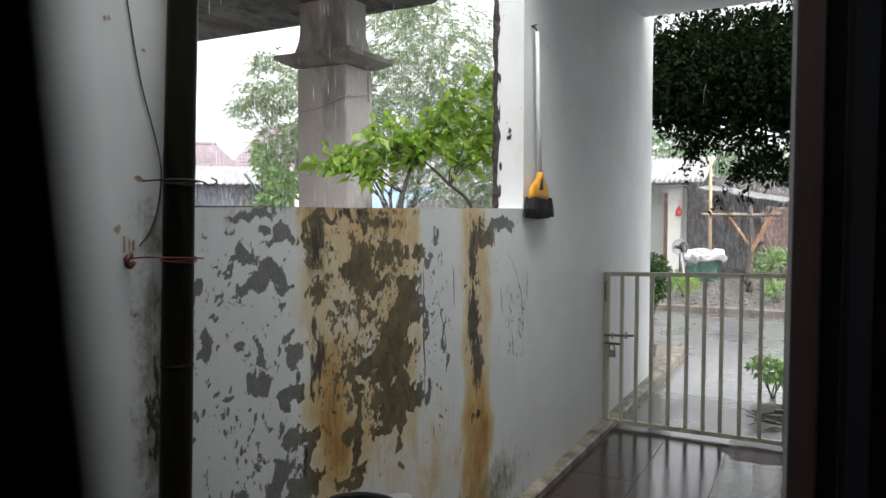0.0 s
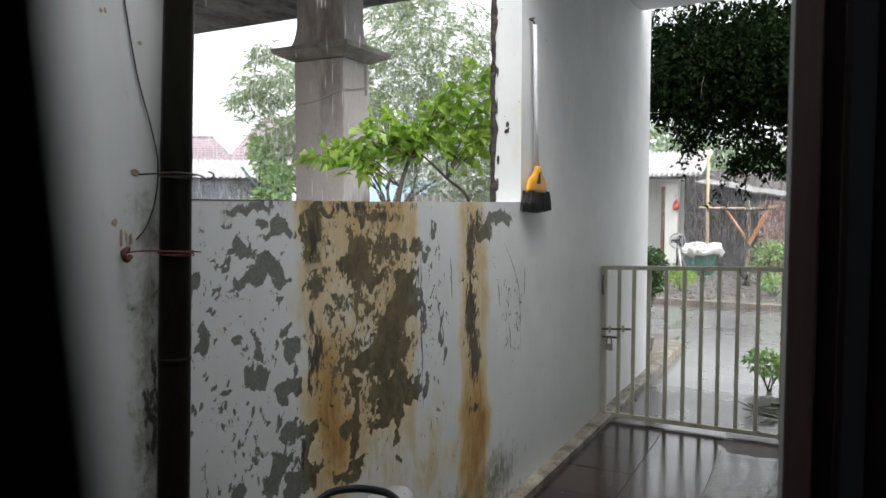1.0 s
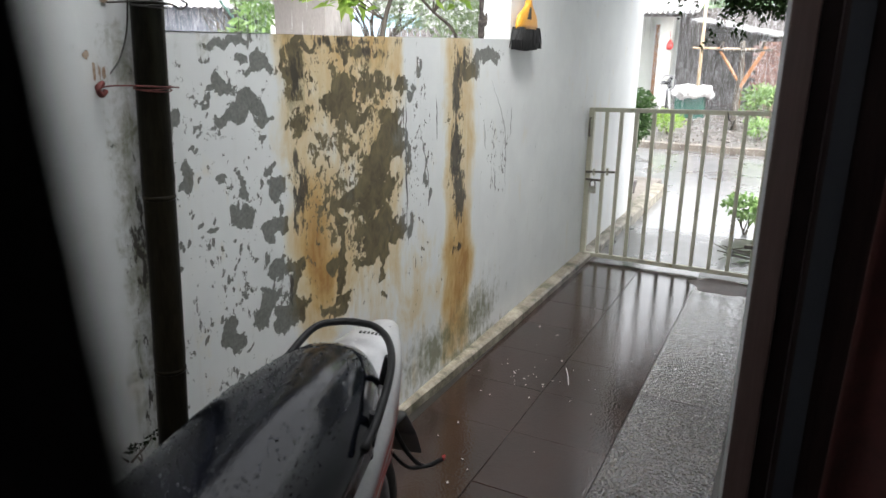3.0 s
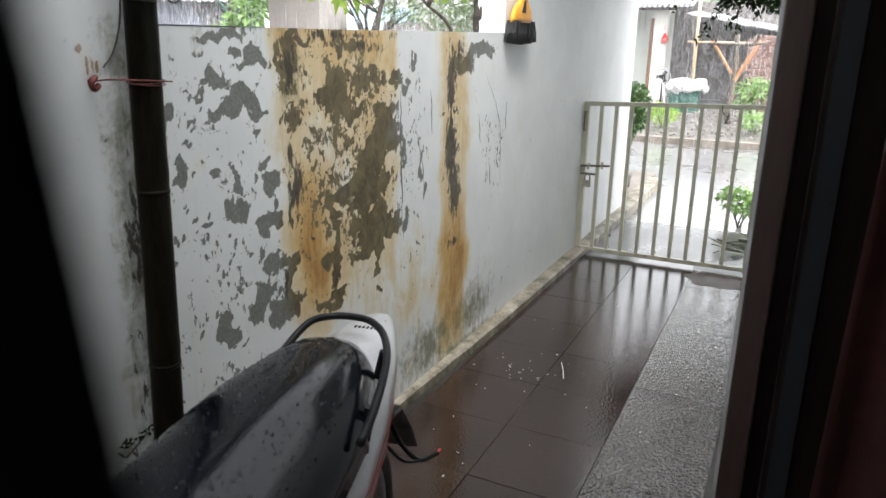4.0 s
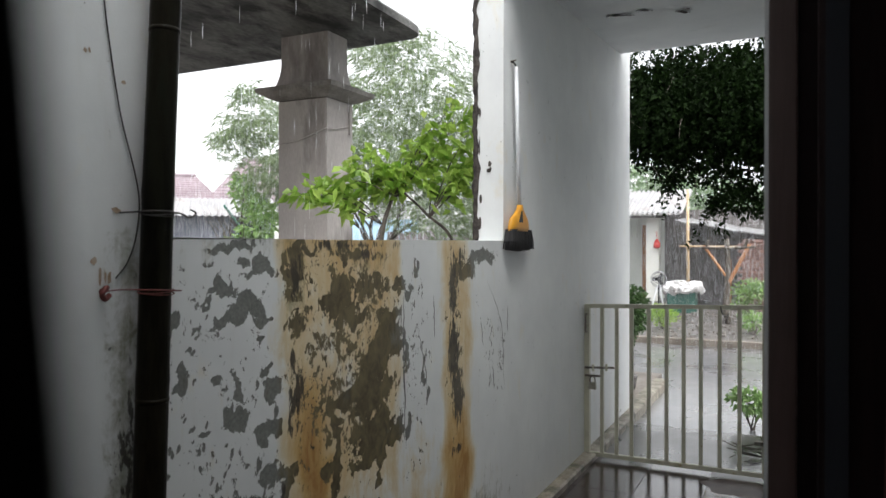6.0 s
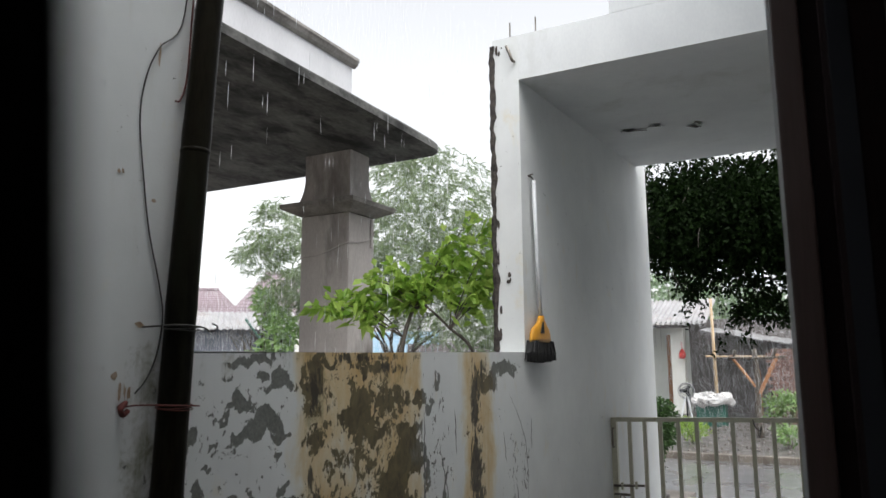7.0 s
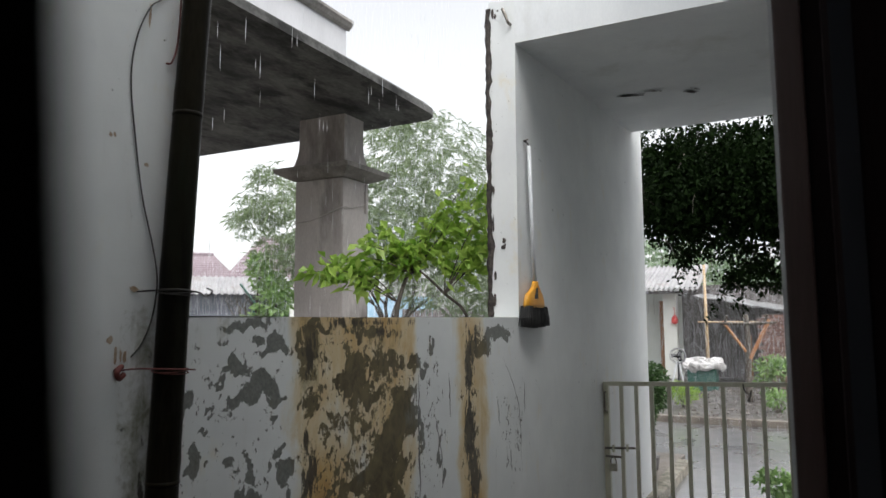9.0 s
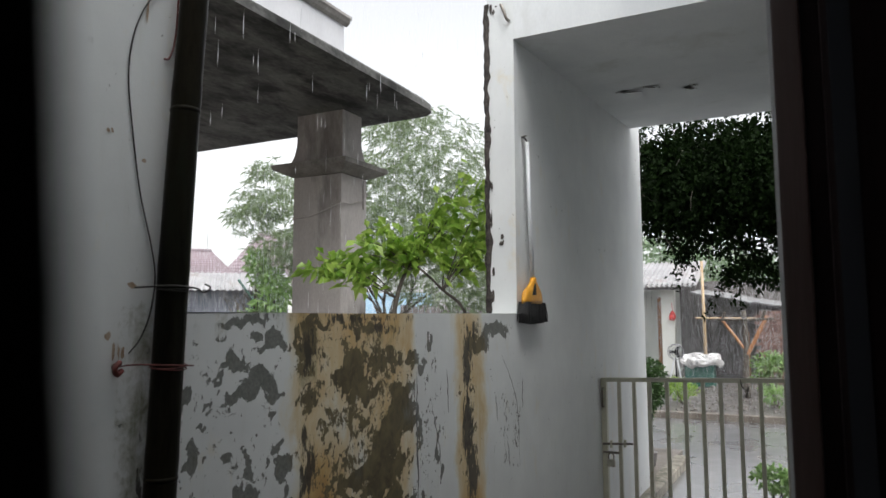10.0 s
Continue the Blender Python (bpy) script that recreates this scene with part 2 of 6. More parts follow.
# Red greyed towards mauve, so haze is part of this base.
M_TILE_ROOF = surface("hazy_faded_red_roof", (0.17, 0.13, 0.145), (0.26, 0.205, 0.225), 1.2, 0.6, 30, 0.4, 0.01)
# Wall base raised towards white for the hazy far side.
M_HOUSEWALL = surface("pale_green_house_wall", (0.70, 0.74, 0.68), (0.80, 0.82, 0.77), 1.5, 0.7)
M_CREAM = surface("cream_post_paint", (0.70, 0.70, 0.64), (0.80, 0.80, 0.75), 2, 0.6)
# Boards greyed paler than dark wood to carry rain haze.
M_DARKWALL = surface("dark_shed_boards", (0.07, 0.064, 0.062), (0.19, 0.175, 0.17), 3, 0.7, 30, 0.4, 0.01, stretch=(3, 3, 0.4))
M_SLATE = surface("dark_blue_shed_cladding", (0.07, 0.08, 0.10), (0.14, 0.15, 0.18), 3, 0.6, 40, 0.2, 0.004, stretch=(6, 6, 0.4))
M_BLUE = surface("light_blue_wall_paint", (0.30, 0.47, 0.62), (0.40, 0.57, 0.70), 1.5, 0.7)
M_BRICK = surface("red_brick", (0.13, 0.08, 0.07), (0.22, 0.13, 0.11), 6, 0.8, 60, 0.5, 0.005, spread=0.25)
M_CLOTH = surface("white_plastic_sheet", (0.36, 0.35, 0.345), (0.56, 0.55, 0.545), 5, 0.45, 40, 0.3, 0.01)
M_GREENBOX = surface("green_plastic", (0.012, 0.06, 0.045), (0.025, 0.11, 0.08), 6, 0.4)
M_REDBAG = surface("red_plastic_bag", (0.55, 0.05, 0.05), (0.70, 0.10, 0.09), 8, 0.4)
M_STONE = surface("yard_stone", (0.06, 0.052, 0.047), (0.20, 0.18, 0.165), 8, 0.7, 50, 0.5, 0.006)
L_MANGO = leaf_material("narrow_grey_green_leaf", (0.12, 0.17, 0.085), (0.33, 0.41, 0.24), 0.35, 0.5)
L_BRIGHT = leaf_material("bright_green_leaf", (0.13, 0.28, 0.03), (0.52, 0.68, 0.17), 0.3, 0.58)
# Base held near black: the crown's backlit shade is in the colour.
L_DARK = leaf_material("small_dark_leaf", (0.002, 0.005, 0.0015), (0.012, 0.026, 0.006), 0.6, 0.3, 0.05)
L_SHRUB = leaf_material("shrub_leaf", (0.12, 0.22, 0.07), (0.34, 0.50, 0.19), 0.4, 0.35)
L_HEDGE = leaf_material("hedge_leaf", (0.025, 0.06, 0.018), (0.09, 0.17, 0.05), 0.4, 0.25)
# Pale leaf base with the haze of distance mixed in.
L_FAR = leaf_material("far_leaf", (0.12, 0.19, 0.10), (0.26, 0.36, 0.20), 0.5, 0.3)


def tile_material(name, dark, light, strength, depth, cells, wet, coat):
    """Brown anti-slip tile under a film of water, its face covered with small dimples."""
    m = bpy.data.materials.new(name)
    m.use_nodes = True
    nt = m.node_tree
    p = nt.nodes["Principled BSDF"]
    tc = nt.nodes.new("ShaderNodeTexCoord")
    v = nt.nodes.new("ShaderNodeTexVoronoi")
    v.inputs["Scale"].default_value = cells
    nt.links.new(tc.outputs["Object"], v.inputs["Vector"])
    n = noise_node(nt, 4, 5)
    col = ramp(nt, n, [(0.35, dark), (0.65, light)])
    oi = nt.nodes.new("ShaderNodeObjectInfo")
    hs = nt.nodes.new("ShaderNodeHueSaturation")
    nt.links.new(calc(nt, "ADD", calc(nt, "MULTIPLY", oi.outputs["Random"], 0.3), 0.85), hs.inputs["Value"])
    nt.links.new(col, hs.inputs["Color"])
    nt.links.new(hs.outputs[0], p.inputs["Base Color"])
    nt.links.new(ramp(nt, n, [(0.38, (wet,) * 3), (0.62, (wet * 3,) * 3)]), p.inputs["Roughness"])
    p.inputs["Coat Weight"].default_value = coat
    p.inputs["Coat Roughness"].default_value = 0.08
    h = calc(nt, "ADD", calc(nt, "MULTIPLY", v.outputs["Distance"], 0.8), calc(nt, "MULTIPLY", noise_node(nt, 40, 3), 0.6))
    bump(nt, h, strength, depth)
    film = nt.nodes.new("ShaderNodeBump")
    film.inputs["Strength"].default_value = 0.45 * strength
    film.inputs["Distance"].default_value = 0.5 * depth
    nt.links.new(h, film.inputs["Height"])
    nt.links.new(film.outputs[0], p.inputs["Coat Normal"])
    return m


M_FTILE = tile_material("wet_brown_tile", (0.018, 0.010, 0.008), (0.040, 0.023, 0.018), 0.22, 0.0026, 95, 0.035, 0.2)
M_DIMPLE = tile_material("wet_dimpled_tile", (0.022, 0.015, 0.013), (0.052, 0.038, 0.033), 0.9, 0.009, 64, 0.03, 1.0)


def road_material():
    m = surface("wet_asphalt", (0.085, 0.087, 0.092), (0.15, 0.152, 0.158), 1.6, 0.22, 22, 0.5, 0.010, rough2=0.42, coat=1.0, coat_rough=0.22)
    return m


M_ROAD = road_material()


def seat_material():
    m = bpy.data.materials.new("wet_black_vinyl")
    m.use_nodes = True
    nt = m.node_tree
    p = nt.nodes["Principled BSDF"]
    n = noise_node(nt, 14, 4)
    nt.links.new(ramp(nt, n, [(0.3, (0.002, 0.0025, 0.004)), (0.7, (0.006, 0.007, 0.011))]), p.inputs["Base Color"])
    nt.links.new(ramp(nt, n, [(0.4, (0.04,) * 3), (0.62, (0.10,) * 3)]), p.inputs["Roughness"])
    p.inputs["Specular IOR Level"].default_value = 0.24
    bump(nt, noise_node(nt, 150, 3, 0.6), 0.22, 0.001)
    return m


M_SEAT = seat_material()

# ---- mesh tools ----


def finish(name, bm, material, parent=None, label="", smooth=False):
    bmesh.ops.recalc_face_normals(bm, faces=bm.faces)
    me = bpy.data.meshes.new(name)
    bm.to_mesh(me)
    bm.free()
    me.materials.append(material)
    if smooth:
        me.shade_smooth()
    ob = new(name, me)
    if parent is not None:
        ob.parent = parent
        ob.matrix_parent_inverse = parent.matrix_world.inverted() if parent.matrix_world != Matrix() else Matrix()
    if label:
        ob["label"] = label
    return ob


def part(name, bm, material, parent, label="", smooth=False):
    """One mesh under a thing or a part; its shape is given in the thing's own axes."""
    ob = finish(name, bm, material, None, label, smooth)
    ob.parent = parent
    return ob


def base(name, at=(0, 0, 0), rz=0.0, label="", category="", group="", kind=""):
    ob = new(name)
    ob.empty_display_size = 0.1
    ob.matrix_world = pose(*at, 0, 0, rz)
    return tagged(ob, label, category, group, kind)


def add_box(bm, x0, x1, y0, y1, z0, z1, bevel=0.0, m=None):
    r = bmesh.ops.create_cube(bm, size=1)
    vs = r["verts"]
    for v in vs:
        v.co = Vector((x0 + (v.co.x + .5) * (x1 - x0), y0 + (v.co.y + .5) * (y1 - y0), z0 + (v.co.z + .5) * (z1 - z0)))
    if m is not None:
        bmesh.ops.transform(bm, matrix=m, verts=vs)
    if bevel:
        es = list({e for v in vs for e in v.link_edges})
        bmesh.ops.bevel(bm, geom=es, offset=bevel, segments=2, affect="EDGES", profile=0.7)
    return bm


def boxed(x0, x1, y0, y1, z0, z1, bevel=0.0, m=None):
    return add_box(bmesh.new(), x0, x1, y0, y1, z0, z1, bevel, m)


def structure(name, bm, material, label=""):
    return tagged(finish(name, bm, material), label=label, kind="structure")


def add_tube(bm, pts, radii, sides=10, cap=True):
    """A tube along points, with one radius for each."""
    pts = [Vector(p) for p in pts]
    if isinstance(radii, (int, float)):
        radii = [radii] * len(pts)
    rings = []
    up = Vector((0.31, 0.17, 0.93)).normalized()
    for i, p in enumerate(pts):
        d = (pts[min(i + 1, len(pts) - 1)] - pts[max(i - 1, 0)]).normalized()
        a = d.cross(up)
        if a.length < 0.05:
            a = d.cross(Vector((1, 0, 0)))
        a.normalize()
        b = d.cross(a).normalized()
        rings.append([bm.verts.new(p + radii[i] * (math.cos(k * math.tau / sides) * a + math.sin(k * math.tau / sides) * b)) for k in range(sides)])
    for r0, r1 in zip(rings, rings[1:]):
        for k in range(sides):
            bm.faces.new((r0[k], r0[(k + 1) % sides], r1[(k + 1) % sides], r1[k]))
    if cap:
        bm.faces.new(rings[0][::-1])
        bm.faces.new(rings[-1])
    return bm


def tube(pts, radii, sides=10):
    return add_tube(bmesh.new(), pts, radii, sides)


def smooth_line(pts, steps=6):
    """A soft line through points (Catmull-Rom)."""
    p = [Vector(q) for q in pts]
    p = [2 * p[0] - p[1]] + p + [2 * p[-1] - p[-2]]
    out = []
    for i in range(1, len(p) - 2):
        for s in range(steps):
            t = s / steps
            out.append(0.5 * ((2 * p[i]) + (p[i + 1] - p[i - 1]) * t + (2 * p[i - 1] - 5 * p[i] + 4 * p[i + 1] - p[i + 2]) * t * t
                              + (3 * p[i] - p[i - 1] - 3 * p[i + 1] + p[i + 2]) * t ** 3))
    out.append(p[-2])
    return out


def loft(rings, closed_ends=True):
    bm = bmesh.new()
    vr = [[bm.verts.new(c) for c in r] for r in rings]
    n = len(vr[0])
    for a, b in zip(vr, vr[1:]):
        for k in range(n):
            bm.faces.new((a[k], a[(k + 1) % n], b[(k + 1) % n], b[k]))
    if closed_ends:
        bm.faces.new(vr[0][::-1])
        bm.faces.new(vr[-1])
    return bm


def raw_mesh(name, verts, faces, material, parent=None, smooth=False):
    me = bpy.data.meshes.new(name)
    me.from_pydata([tuple(v) for v in verts], [], [tuple(f) for f in faces])
    me.materials.append(material)
    if smooth:
        me.shade_smooth()
    ob = new(name, me)
    if parent is not None:
        ob.parent = parent
    return ob


def unit(a):
    return a / np.maximum(np.linalg.norm(a, axis=1, keepdims=True), 1e-9)


def leaf_mesh(name, where, along, length, width, material, parent, rng, droop=0.25):
    """Many leaves: each one a folded blade of two halves, from its stalk along its own direction."""
    n = len(where)
    d = unit(along)
    side = unit(np.cross(d, rng.normal(size=(n, 3))))
    up = np.cross(side, d)
    L = length * rng.uniform(0.65, 1.25, (n, 1))
    Wd = width * rng.uniform(0.75, 1.2, (n, 1))
    tip = where + d * L
    tip[:, 2:] -= droop * L
    mid = where + d * L * 0.45
    l = mid + side * Wd * 0.5 + up * Wd * 0.14
    r = mid - side * Wd * 0.5 + up * Wd * 0.14
    v = np.stack([where, r, tip, l], 1).reshape(-1, 3)
    f = []
    for i in range(n):
        k = 4 * i
        f.append((k, k + 1, k + 2))
        f.append((k, k + 2, k + 3))
    return raw_mesh(name, v, f, material, parent)


def cloud(rng, centres, n):
    """Points scattered in uneven lumps: centres are (x, y, z, rx, ry, rz, share)."""
    c = np.array(centres, float)
    k = rng.choice(len(c), n, p=c[:, 6] / c[:, 6].sum())
    q = unit(rng.normal(size=(n, 3))) * (rng.uniform(0, 1, (n, 1)) ** 0.45)
    return c[k, :3] + q * c[k, 3:6], q


# ---- ground, road, floor ----
W = 1.345            # face of the boundary wall
GATE_X = 4.99
END_X = 6.12         # end of the slab over the gate
WALL_END = 6.50      # end of the boundary wall, past the slab
PORTAL_X = 3.41
TOP = 1.532          # top of the low wall

structure("ground", boxed(-120, 160, -140, 140, -0.30, -0.10), M_EARTH, "wet brown earth under the houses and yards")
structure("road", boxed(END_X + 0.1, 11.75, -60, 60, -0.098, -0.05), M_ROAD, "wet grey asphalt street shining with rain")
structure("apron", boxed(GATE_X + 0.06, END_X + 0.098, -1.0, W - 0.06, -0.098, -0.012), M_APRON, "wet cement apron outside the gate")
structure("kerb", boxed(11.755, 11.93, -30, 30, -0.098, 0.05, 0.015), M_KERB, "low stone kerb along the wet street")
structure("yard_ground", boxed(11.94, 60, -50, 50, -0.098, 0.03), M_MUD, "muddy yard with stones beside the street")
ledge = structure("plinth", loft([[(x, y, -0.097), (x, y - 0.004, 0.036), (x, y + 0.008, 0.046), (x, W + 0.05, 0.05), (x, W + 0.05, -0.097)] for x, y in [(-1.5 + 0.12 * k, float(np.interp(-1.5 + 0.12 * k, [1.2, 2.3, 3.4, 5.0], [1.335, 1.322, 1.284, 1.262])) + 0.004 * noise.noise((k * 0.9, 4, 2))) for k in range(81)]]), M_LEDGE, "mossy cement ledge at the wall's foot")

floor = structure("floor", boxed(-1.5, GATE_X + 0.058, 0.045, W - 0.002, -0.096, -0.006), M_GROUT, "brown tiled passage floor wet with rain")

# ---- boundary wall, one body, with its stains ----


def field(X, Z, blobs, power=1.0):
    f = np.zeros_like(X)
    for x, z, rx, rz, k in blobs:
        f = np.maximum(f, k * np.exp(-(((X - x) / rx) ** 2 + ((Z - z) / rz) ** 2) ** power))
    return f


def ripple(X, Z, cell, seed):
    """Smooth random waves over the wall, about 1 high, with bumps of that size."""
    g = np.random.default_rng(seed).uniform(-1, 1, (512, 512))
    u, v = np.abs(X / cell + 40), np.abs(Z / cell + 40)
    i, j = u.astype(int), v.astype(int)
    a, b = u - i, v - j
    a, b = a * a * (3 - 2 * a), b * b * (3 - 2 * b)
    return (g[i, j] * (1 - a) + g[i + 1, j] * a) * (1 - b) + (g[i, j + 1] * (1 - a) + g[i + 1, j + 1] * a) * b


def boundary_wall():
    xs = np.unique(np.round(np.concatenate([np.linspace(-1.5, 1.20, 70), np.linspace(1.20, PORTAL_X, 240), np.linspace(PORTAL_X, WALL_END, 76)]), 4))
    zs = np.unique(np.round(np.concatenate([np.linspace(-0.09, TOP, 170), np.linspace(TOP, 3.235, 50), [3.3]]), 4))
    nx, nz = len(xs), len(zs)
    cx, cz = (xs[1:] + xs[:-1]) / 2, (zs[1:] + zs[:-1]) / 2
    keep = np.ones((nx - 1, nz - 1), bool)
    keep[np.ix_((cx > 1.20) & (cx < PORTAL_X), cz > TOP)] = False
    keep[np.ix_(cx > PORTAL_X, cz > 3.235)] = False
    X, Z = np.meshgrid(xs, zs, indexing="ij")
    Z = np.where((np.abs(Z - TOP) < 1e-3) & (X > 1.199), Z - 0.014 * np.clip((PORTAL_X - X) / 2.2, 0, 1), Z)
    front = np.stack([X, np.full_like(X, W), Z], -1).reshape(-1, 3)
    back = front + np.array([0, 0.15, 0])
    N = len(front)
    idx = lambda i, j: i * nz + j
    faces = []
    for i in range(nx - 1):
        for j in range(nz - 1):
            if not keep[i, j]:
                continue
            a, b, c, d = idx(i, j), idx(i + 1, j), idx(i + 1, j + 1), idx(i, j + 1)
            faces += [(a, b, c, d), (N + d, N + c, N + b, N + a)]
            for (di, dj, p, q) in ((-1, 0, d, a), (1, 0, b, c), (0, -1, a, b), (0, 1, c, d)):
                ii, jj = i + di, j + dj
                if not (0 <= ii < nx - 1 and 0 <= jj < nz - 1 and keep[ii, jj]):
                    faces.append((q, p, N + p, N + q))
    ob = raw_mesh("wall_boundary", np.concatenate([front, back]), faces, M_WALL)
    # flakes of bare render: (along, height, half width, half height, depth of loss)
    grey_high = [(1.566, 1.437, 0.079, 0.026, 1), (1.464, 1.493, 0.115, 0.02, 0.7), (1.419, 1.393, 0.042, 0.025, 1), (1.384, 1.365, 0.029, 0.015, 1), (1.494, 1.33, 0.069, 0.031, 1),
                 (1.428, 1.297, 0.061, 0.027, 1), (1.576, 1.312, 0.069, 0.016, 1), (1.59, 1.257, 0.016, 0.014, 1), (1.244, 1.308, 0.018, 0.036, 1), (1.3, 1.288, 0.01, 0.011, 1),
                 (1.234, 1.253, 0.014, 0.017, 1), (1.28, 1.151, 0.024, 0.03, 1), (1.419, 1.147, 0.016, 0.022, 1), (1.457, 1.129, 0.017, 0.022, 1), (1.457, 1.083, 0.022, 0.022, 1),
                 (1.6, 1.158, 0.036, 0.02, 1), (1.609, 1.074, 0.022, 0.04, 1)]
    grey_mid = [(1.473, 1.02, 0.047, 0.034, 1), (1.436, 1.041, 0.021, 0.019, 1), (1.588, 0.995, 0.038, 0.038, 1), (1.583, 0.96, 0.046, 0.018, 1), (1.33, 1.052, 0.024, 0.011, 1),
                (1.345, 1.019, 0.013, 0.008, 1), (1.282, 1.069, 0.01, 0.008, 1), (1.401, 0.96, 0.021, 0.008, 1), (1.425, 0.908, 0.012, 0.017, 1), (1.547, 0.882, 0.018, 0.023, 1),
                (1.613, 0.842, 0.047, 0.022, 1), (1.389, 0.88, 0.018, 0.015, 1), (1.308, 1.218, 0.013, 0.013, 1), (1.235, 0.972, 0.01, 0.018, 1), (1.238, 1.184, 0.016, 0.021, 1),
                (1.501, 0.919, 0.01, 0.01, 1), (1.319, 1.315, 0.011, 0.009, 1), (1.339, 1.336, 0.009, 0.011, 1)]
    grey_low = [(1.537, 0.75, 0.075, 0.061, 1), (1.388, 0.732, 0.038, 0.061, 1), (1.436, 0.659, 0.025, 0.013, 1), (1.627, 0.696, 0.041, 0.048, 1), (1.285, 0.721, 0.009, 0.022, 1),
                (1.35, 0.786, 0.011, 0.014, 1), (1.40, 1.05, .32, .50, .28), (1.35, 0.5, .3, .3, .26), (3.30, 0.95, .16, .25, .30), (2.48, 1.0, .12, .4, .30)]
    brown_high = [(1.932, 1.333, 0.114, 0.057, 1), (2.008, 1.248, 0.106, 0.038, 1), (2.313, 1.341, 0.056, 0.033, 1), (2.274, 1.175, 0.1, 0.098, 1), (2.162, 1.095, 0.11, 0.076, 1),
                  (2.131, 0.978, 0.158, 0.094, .92), (1.971, 0.998, 0.089, 0.038, 1), (2.18, 0.832, 0.155, 0.091, .95), (2.122, 0.744, 0.116, 0.049, .95), (2.311, 0.783, 0.066, 0.043, 1),
                  (2.183, 0.652, 0.03, 0.032, 1), (1.897, 1.062, 0.024, 0.01, 1), (1.877, 0.997, 0.031, 0.045, 1), (1.921, 0.903, 0.046, 0.037, 1), (1.67, 0.806, 0.053, 0.053, 1),
                  (1.676, 0.7, 0.053, 0.068, 1)]
    brown_low = [(1.933, 0.777, 0.032, 0.13, 1), (1.856, 0.766, 0.044, 0.035, 1), (1.905, 0.633, 0.092, 0.025, 1), (1.719, 1.432, 0.066, 0.075, 0.8), (2.134, 1.361, 0.19, 0.075, 0.62),
                 (1.993, 1.491, 0.224, 0.029, 0.65), (1.734, 1.294, 0.067, 0.057, 0.62), (1.762, 1.492, 0.093, 0.03, 0.8), (2.933, 1.398, 0.135, 0.051, .9), (3.133, 1.463, 0.195, 0.041, 0.9),
                 (2.386, 1.108, 0.02, 0.14, 0.85), (2.398, 0.818, 0.02, 0.069, 0.85), (2.422, 1.32, 0.06, 0.022, 0.8), (2.545, 1.018, 0.016, 0.107, 0.8), (2.59, 0.882, 0.017, 0.057, 0.8),
                 (2.468, 1.411, 0.031, 0.029, 0.8), (2.198, 0.568, 0.017, 0.023, 0.9), (2.0, 1.15, .38, .5, .41), (2.83, 1.1, .08, .4, .42)]
    Xf, Zf = np.concatenate([X.ravel()] * 2), np.concatenate([Z.ravel()] * 2)
    inner = (np.concatenate([np.ones(N), np.zeros(N)]) > 0) & (Zf < TOP + 0.001)

    Xw = Xf + 0.020 * np.sin(Zf * 7.3 + 0.6) * np.sin(Zf * 2.9) + 0.010 * np.sin(Zf * 21 + 1)

    def band(x0, x1, soft):
        return 1 / (1 + np.exp(-(Xw - x0) / soft)) / (1 + np.exp((Xw - x1) / soft))
    low = np.clip((Zf - 0.35) / 0.4, 0, 1)
    ochre = band(1.655, 2.36, 0.022) * (0.18 + 0.30 * low + 0.22 * np.clip((Zf - 1.25) / 0.2, 0, 1))
    ochre = np.maximum(ochre, 0.86 * band(1.69, 1.93, 0.03) * np.exp(-((Zf - 0.87) / 0.36) ** 4))
    ochre = np.maximum(ochre, band(2.71, 3.0, 0.022) * (0.60 + 0.34 * np.exp(-((Zf - 0.5) / 0.28) ** 2)) * np.clip(Zf / 0.1, 0.4, 1))
    ochre = np.maximum(ochre, 0.34 * band(1.7, 2.75, 0.10) * np.exp(-((Zf - 0.45) / 0.3) ** 2))
    ochre = np.maximum(ochre, 0.22 * band(1.7, 3.3, 0.2) * np.exp(-((Zf - 0.15) / 0.2) ** 2))
    soot = field(Xf, Zf, [(1.72, 1.053, 0.045, 0.13, .86), (1.702, 1.168, 0.026, 0.045, .8), (1.656, 0.793, 0.025, 0.09, 0.6), (1.719, 1.398, 0.035, 0.12, 0.7), (2.822, 1.052, 0.055, 0.17, 1.15),
                          (2.864, 0.843, 0.062, 0.15, 1.0), (2.809, 1.328, 0.05, 0.16, 1.0), (2.854, 0.602, 0.07, 0.03, 0.75), (2.867, 1.451, 0.14, 0.05, 0.6), (2.135, 1.471, 0.13, 0.03, 0.62),
                          (1.803, 1.395, 0.028, 0.1, 0.55), (1.115, 1.05, .035, .16, .8), (1.10, 0.7, .03, .3, .55), (2.0, 1.505, .36, .022, .62), (1.098, 0.92, .016, .05, 1.0)])
    # Last two strips stand for grime and the pole's shade on the wall.
    moss_shade = field(Xf, Zf, [(2.60, 0.16, .30, .17, .72), (3.10, 0.20, .32, .17, .72), (2.95, 0.03, .6, .07, .75), (1.72, 1.4, .08, .2, .55), (1.5, 1.5, .4, .05, .35), (2.15, 1.45, .2, .12, .4), (2.2, 0.9, .12, .3, .35), (4.2, 0.0, .9, .06, .3), (1.115, 1.0, .06, 1.0, .62), (1.08, 0.75, .05, .5, .5)])
    warp_x = Xf + 0.034 * ripple(Xf, Zf, 0.055, 1) + 0.020 * ripple(Xf, Zf, 0.024, 2)
    warp_z = Zf + 0.034 * ripple(Xf, Zf, 0.060, 3) + 0.022 * ripple(Xf, Zf, 0.026, 4)
    peel = np.max([field(warp_x, warp_z, b, 1.5) for b in (grey_high, grey_mid, grey_low, brown_high, brown_low)], axis=0)
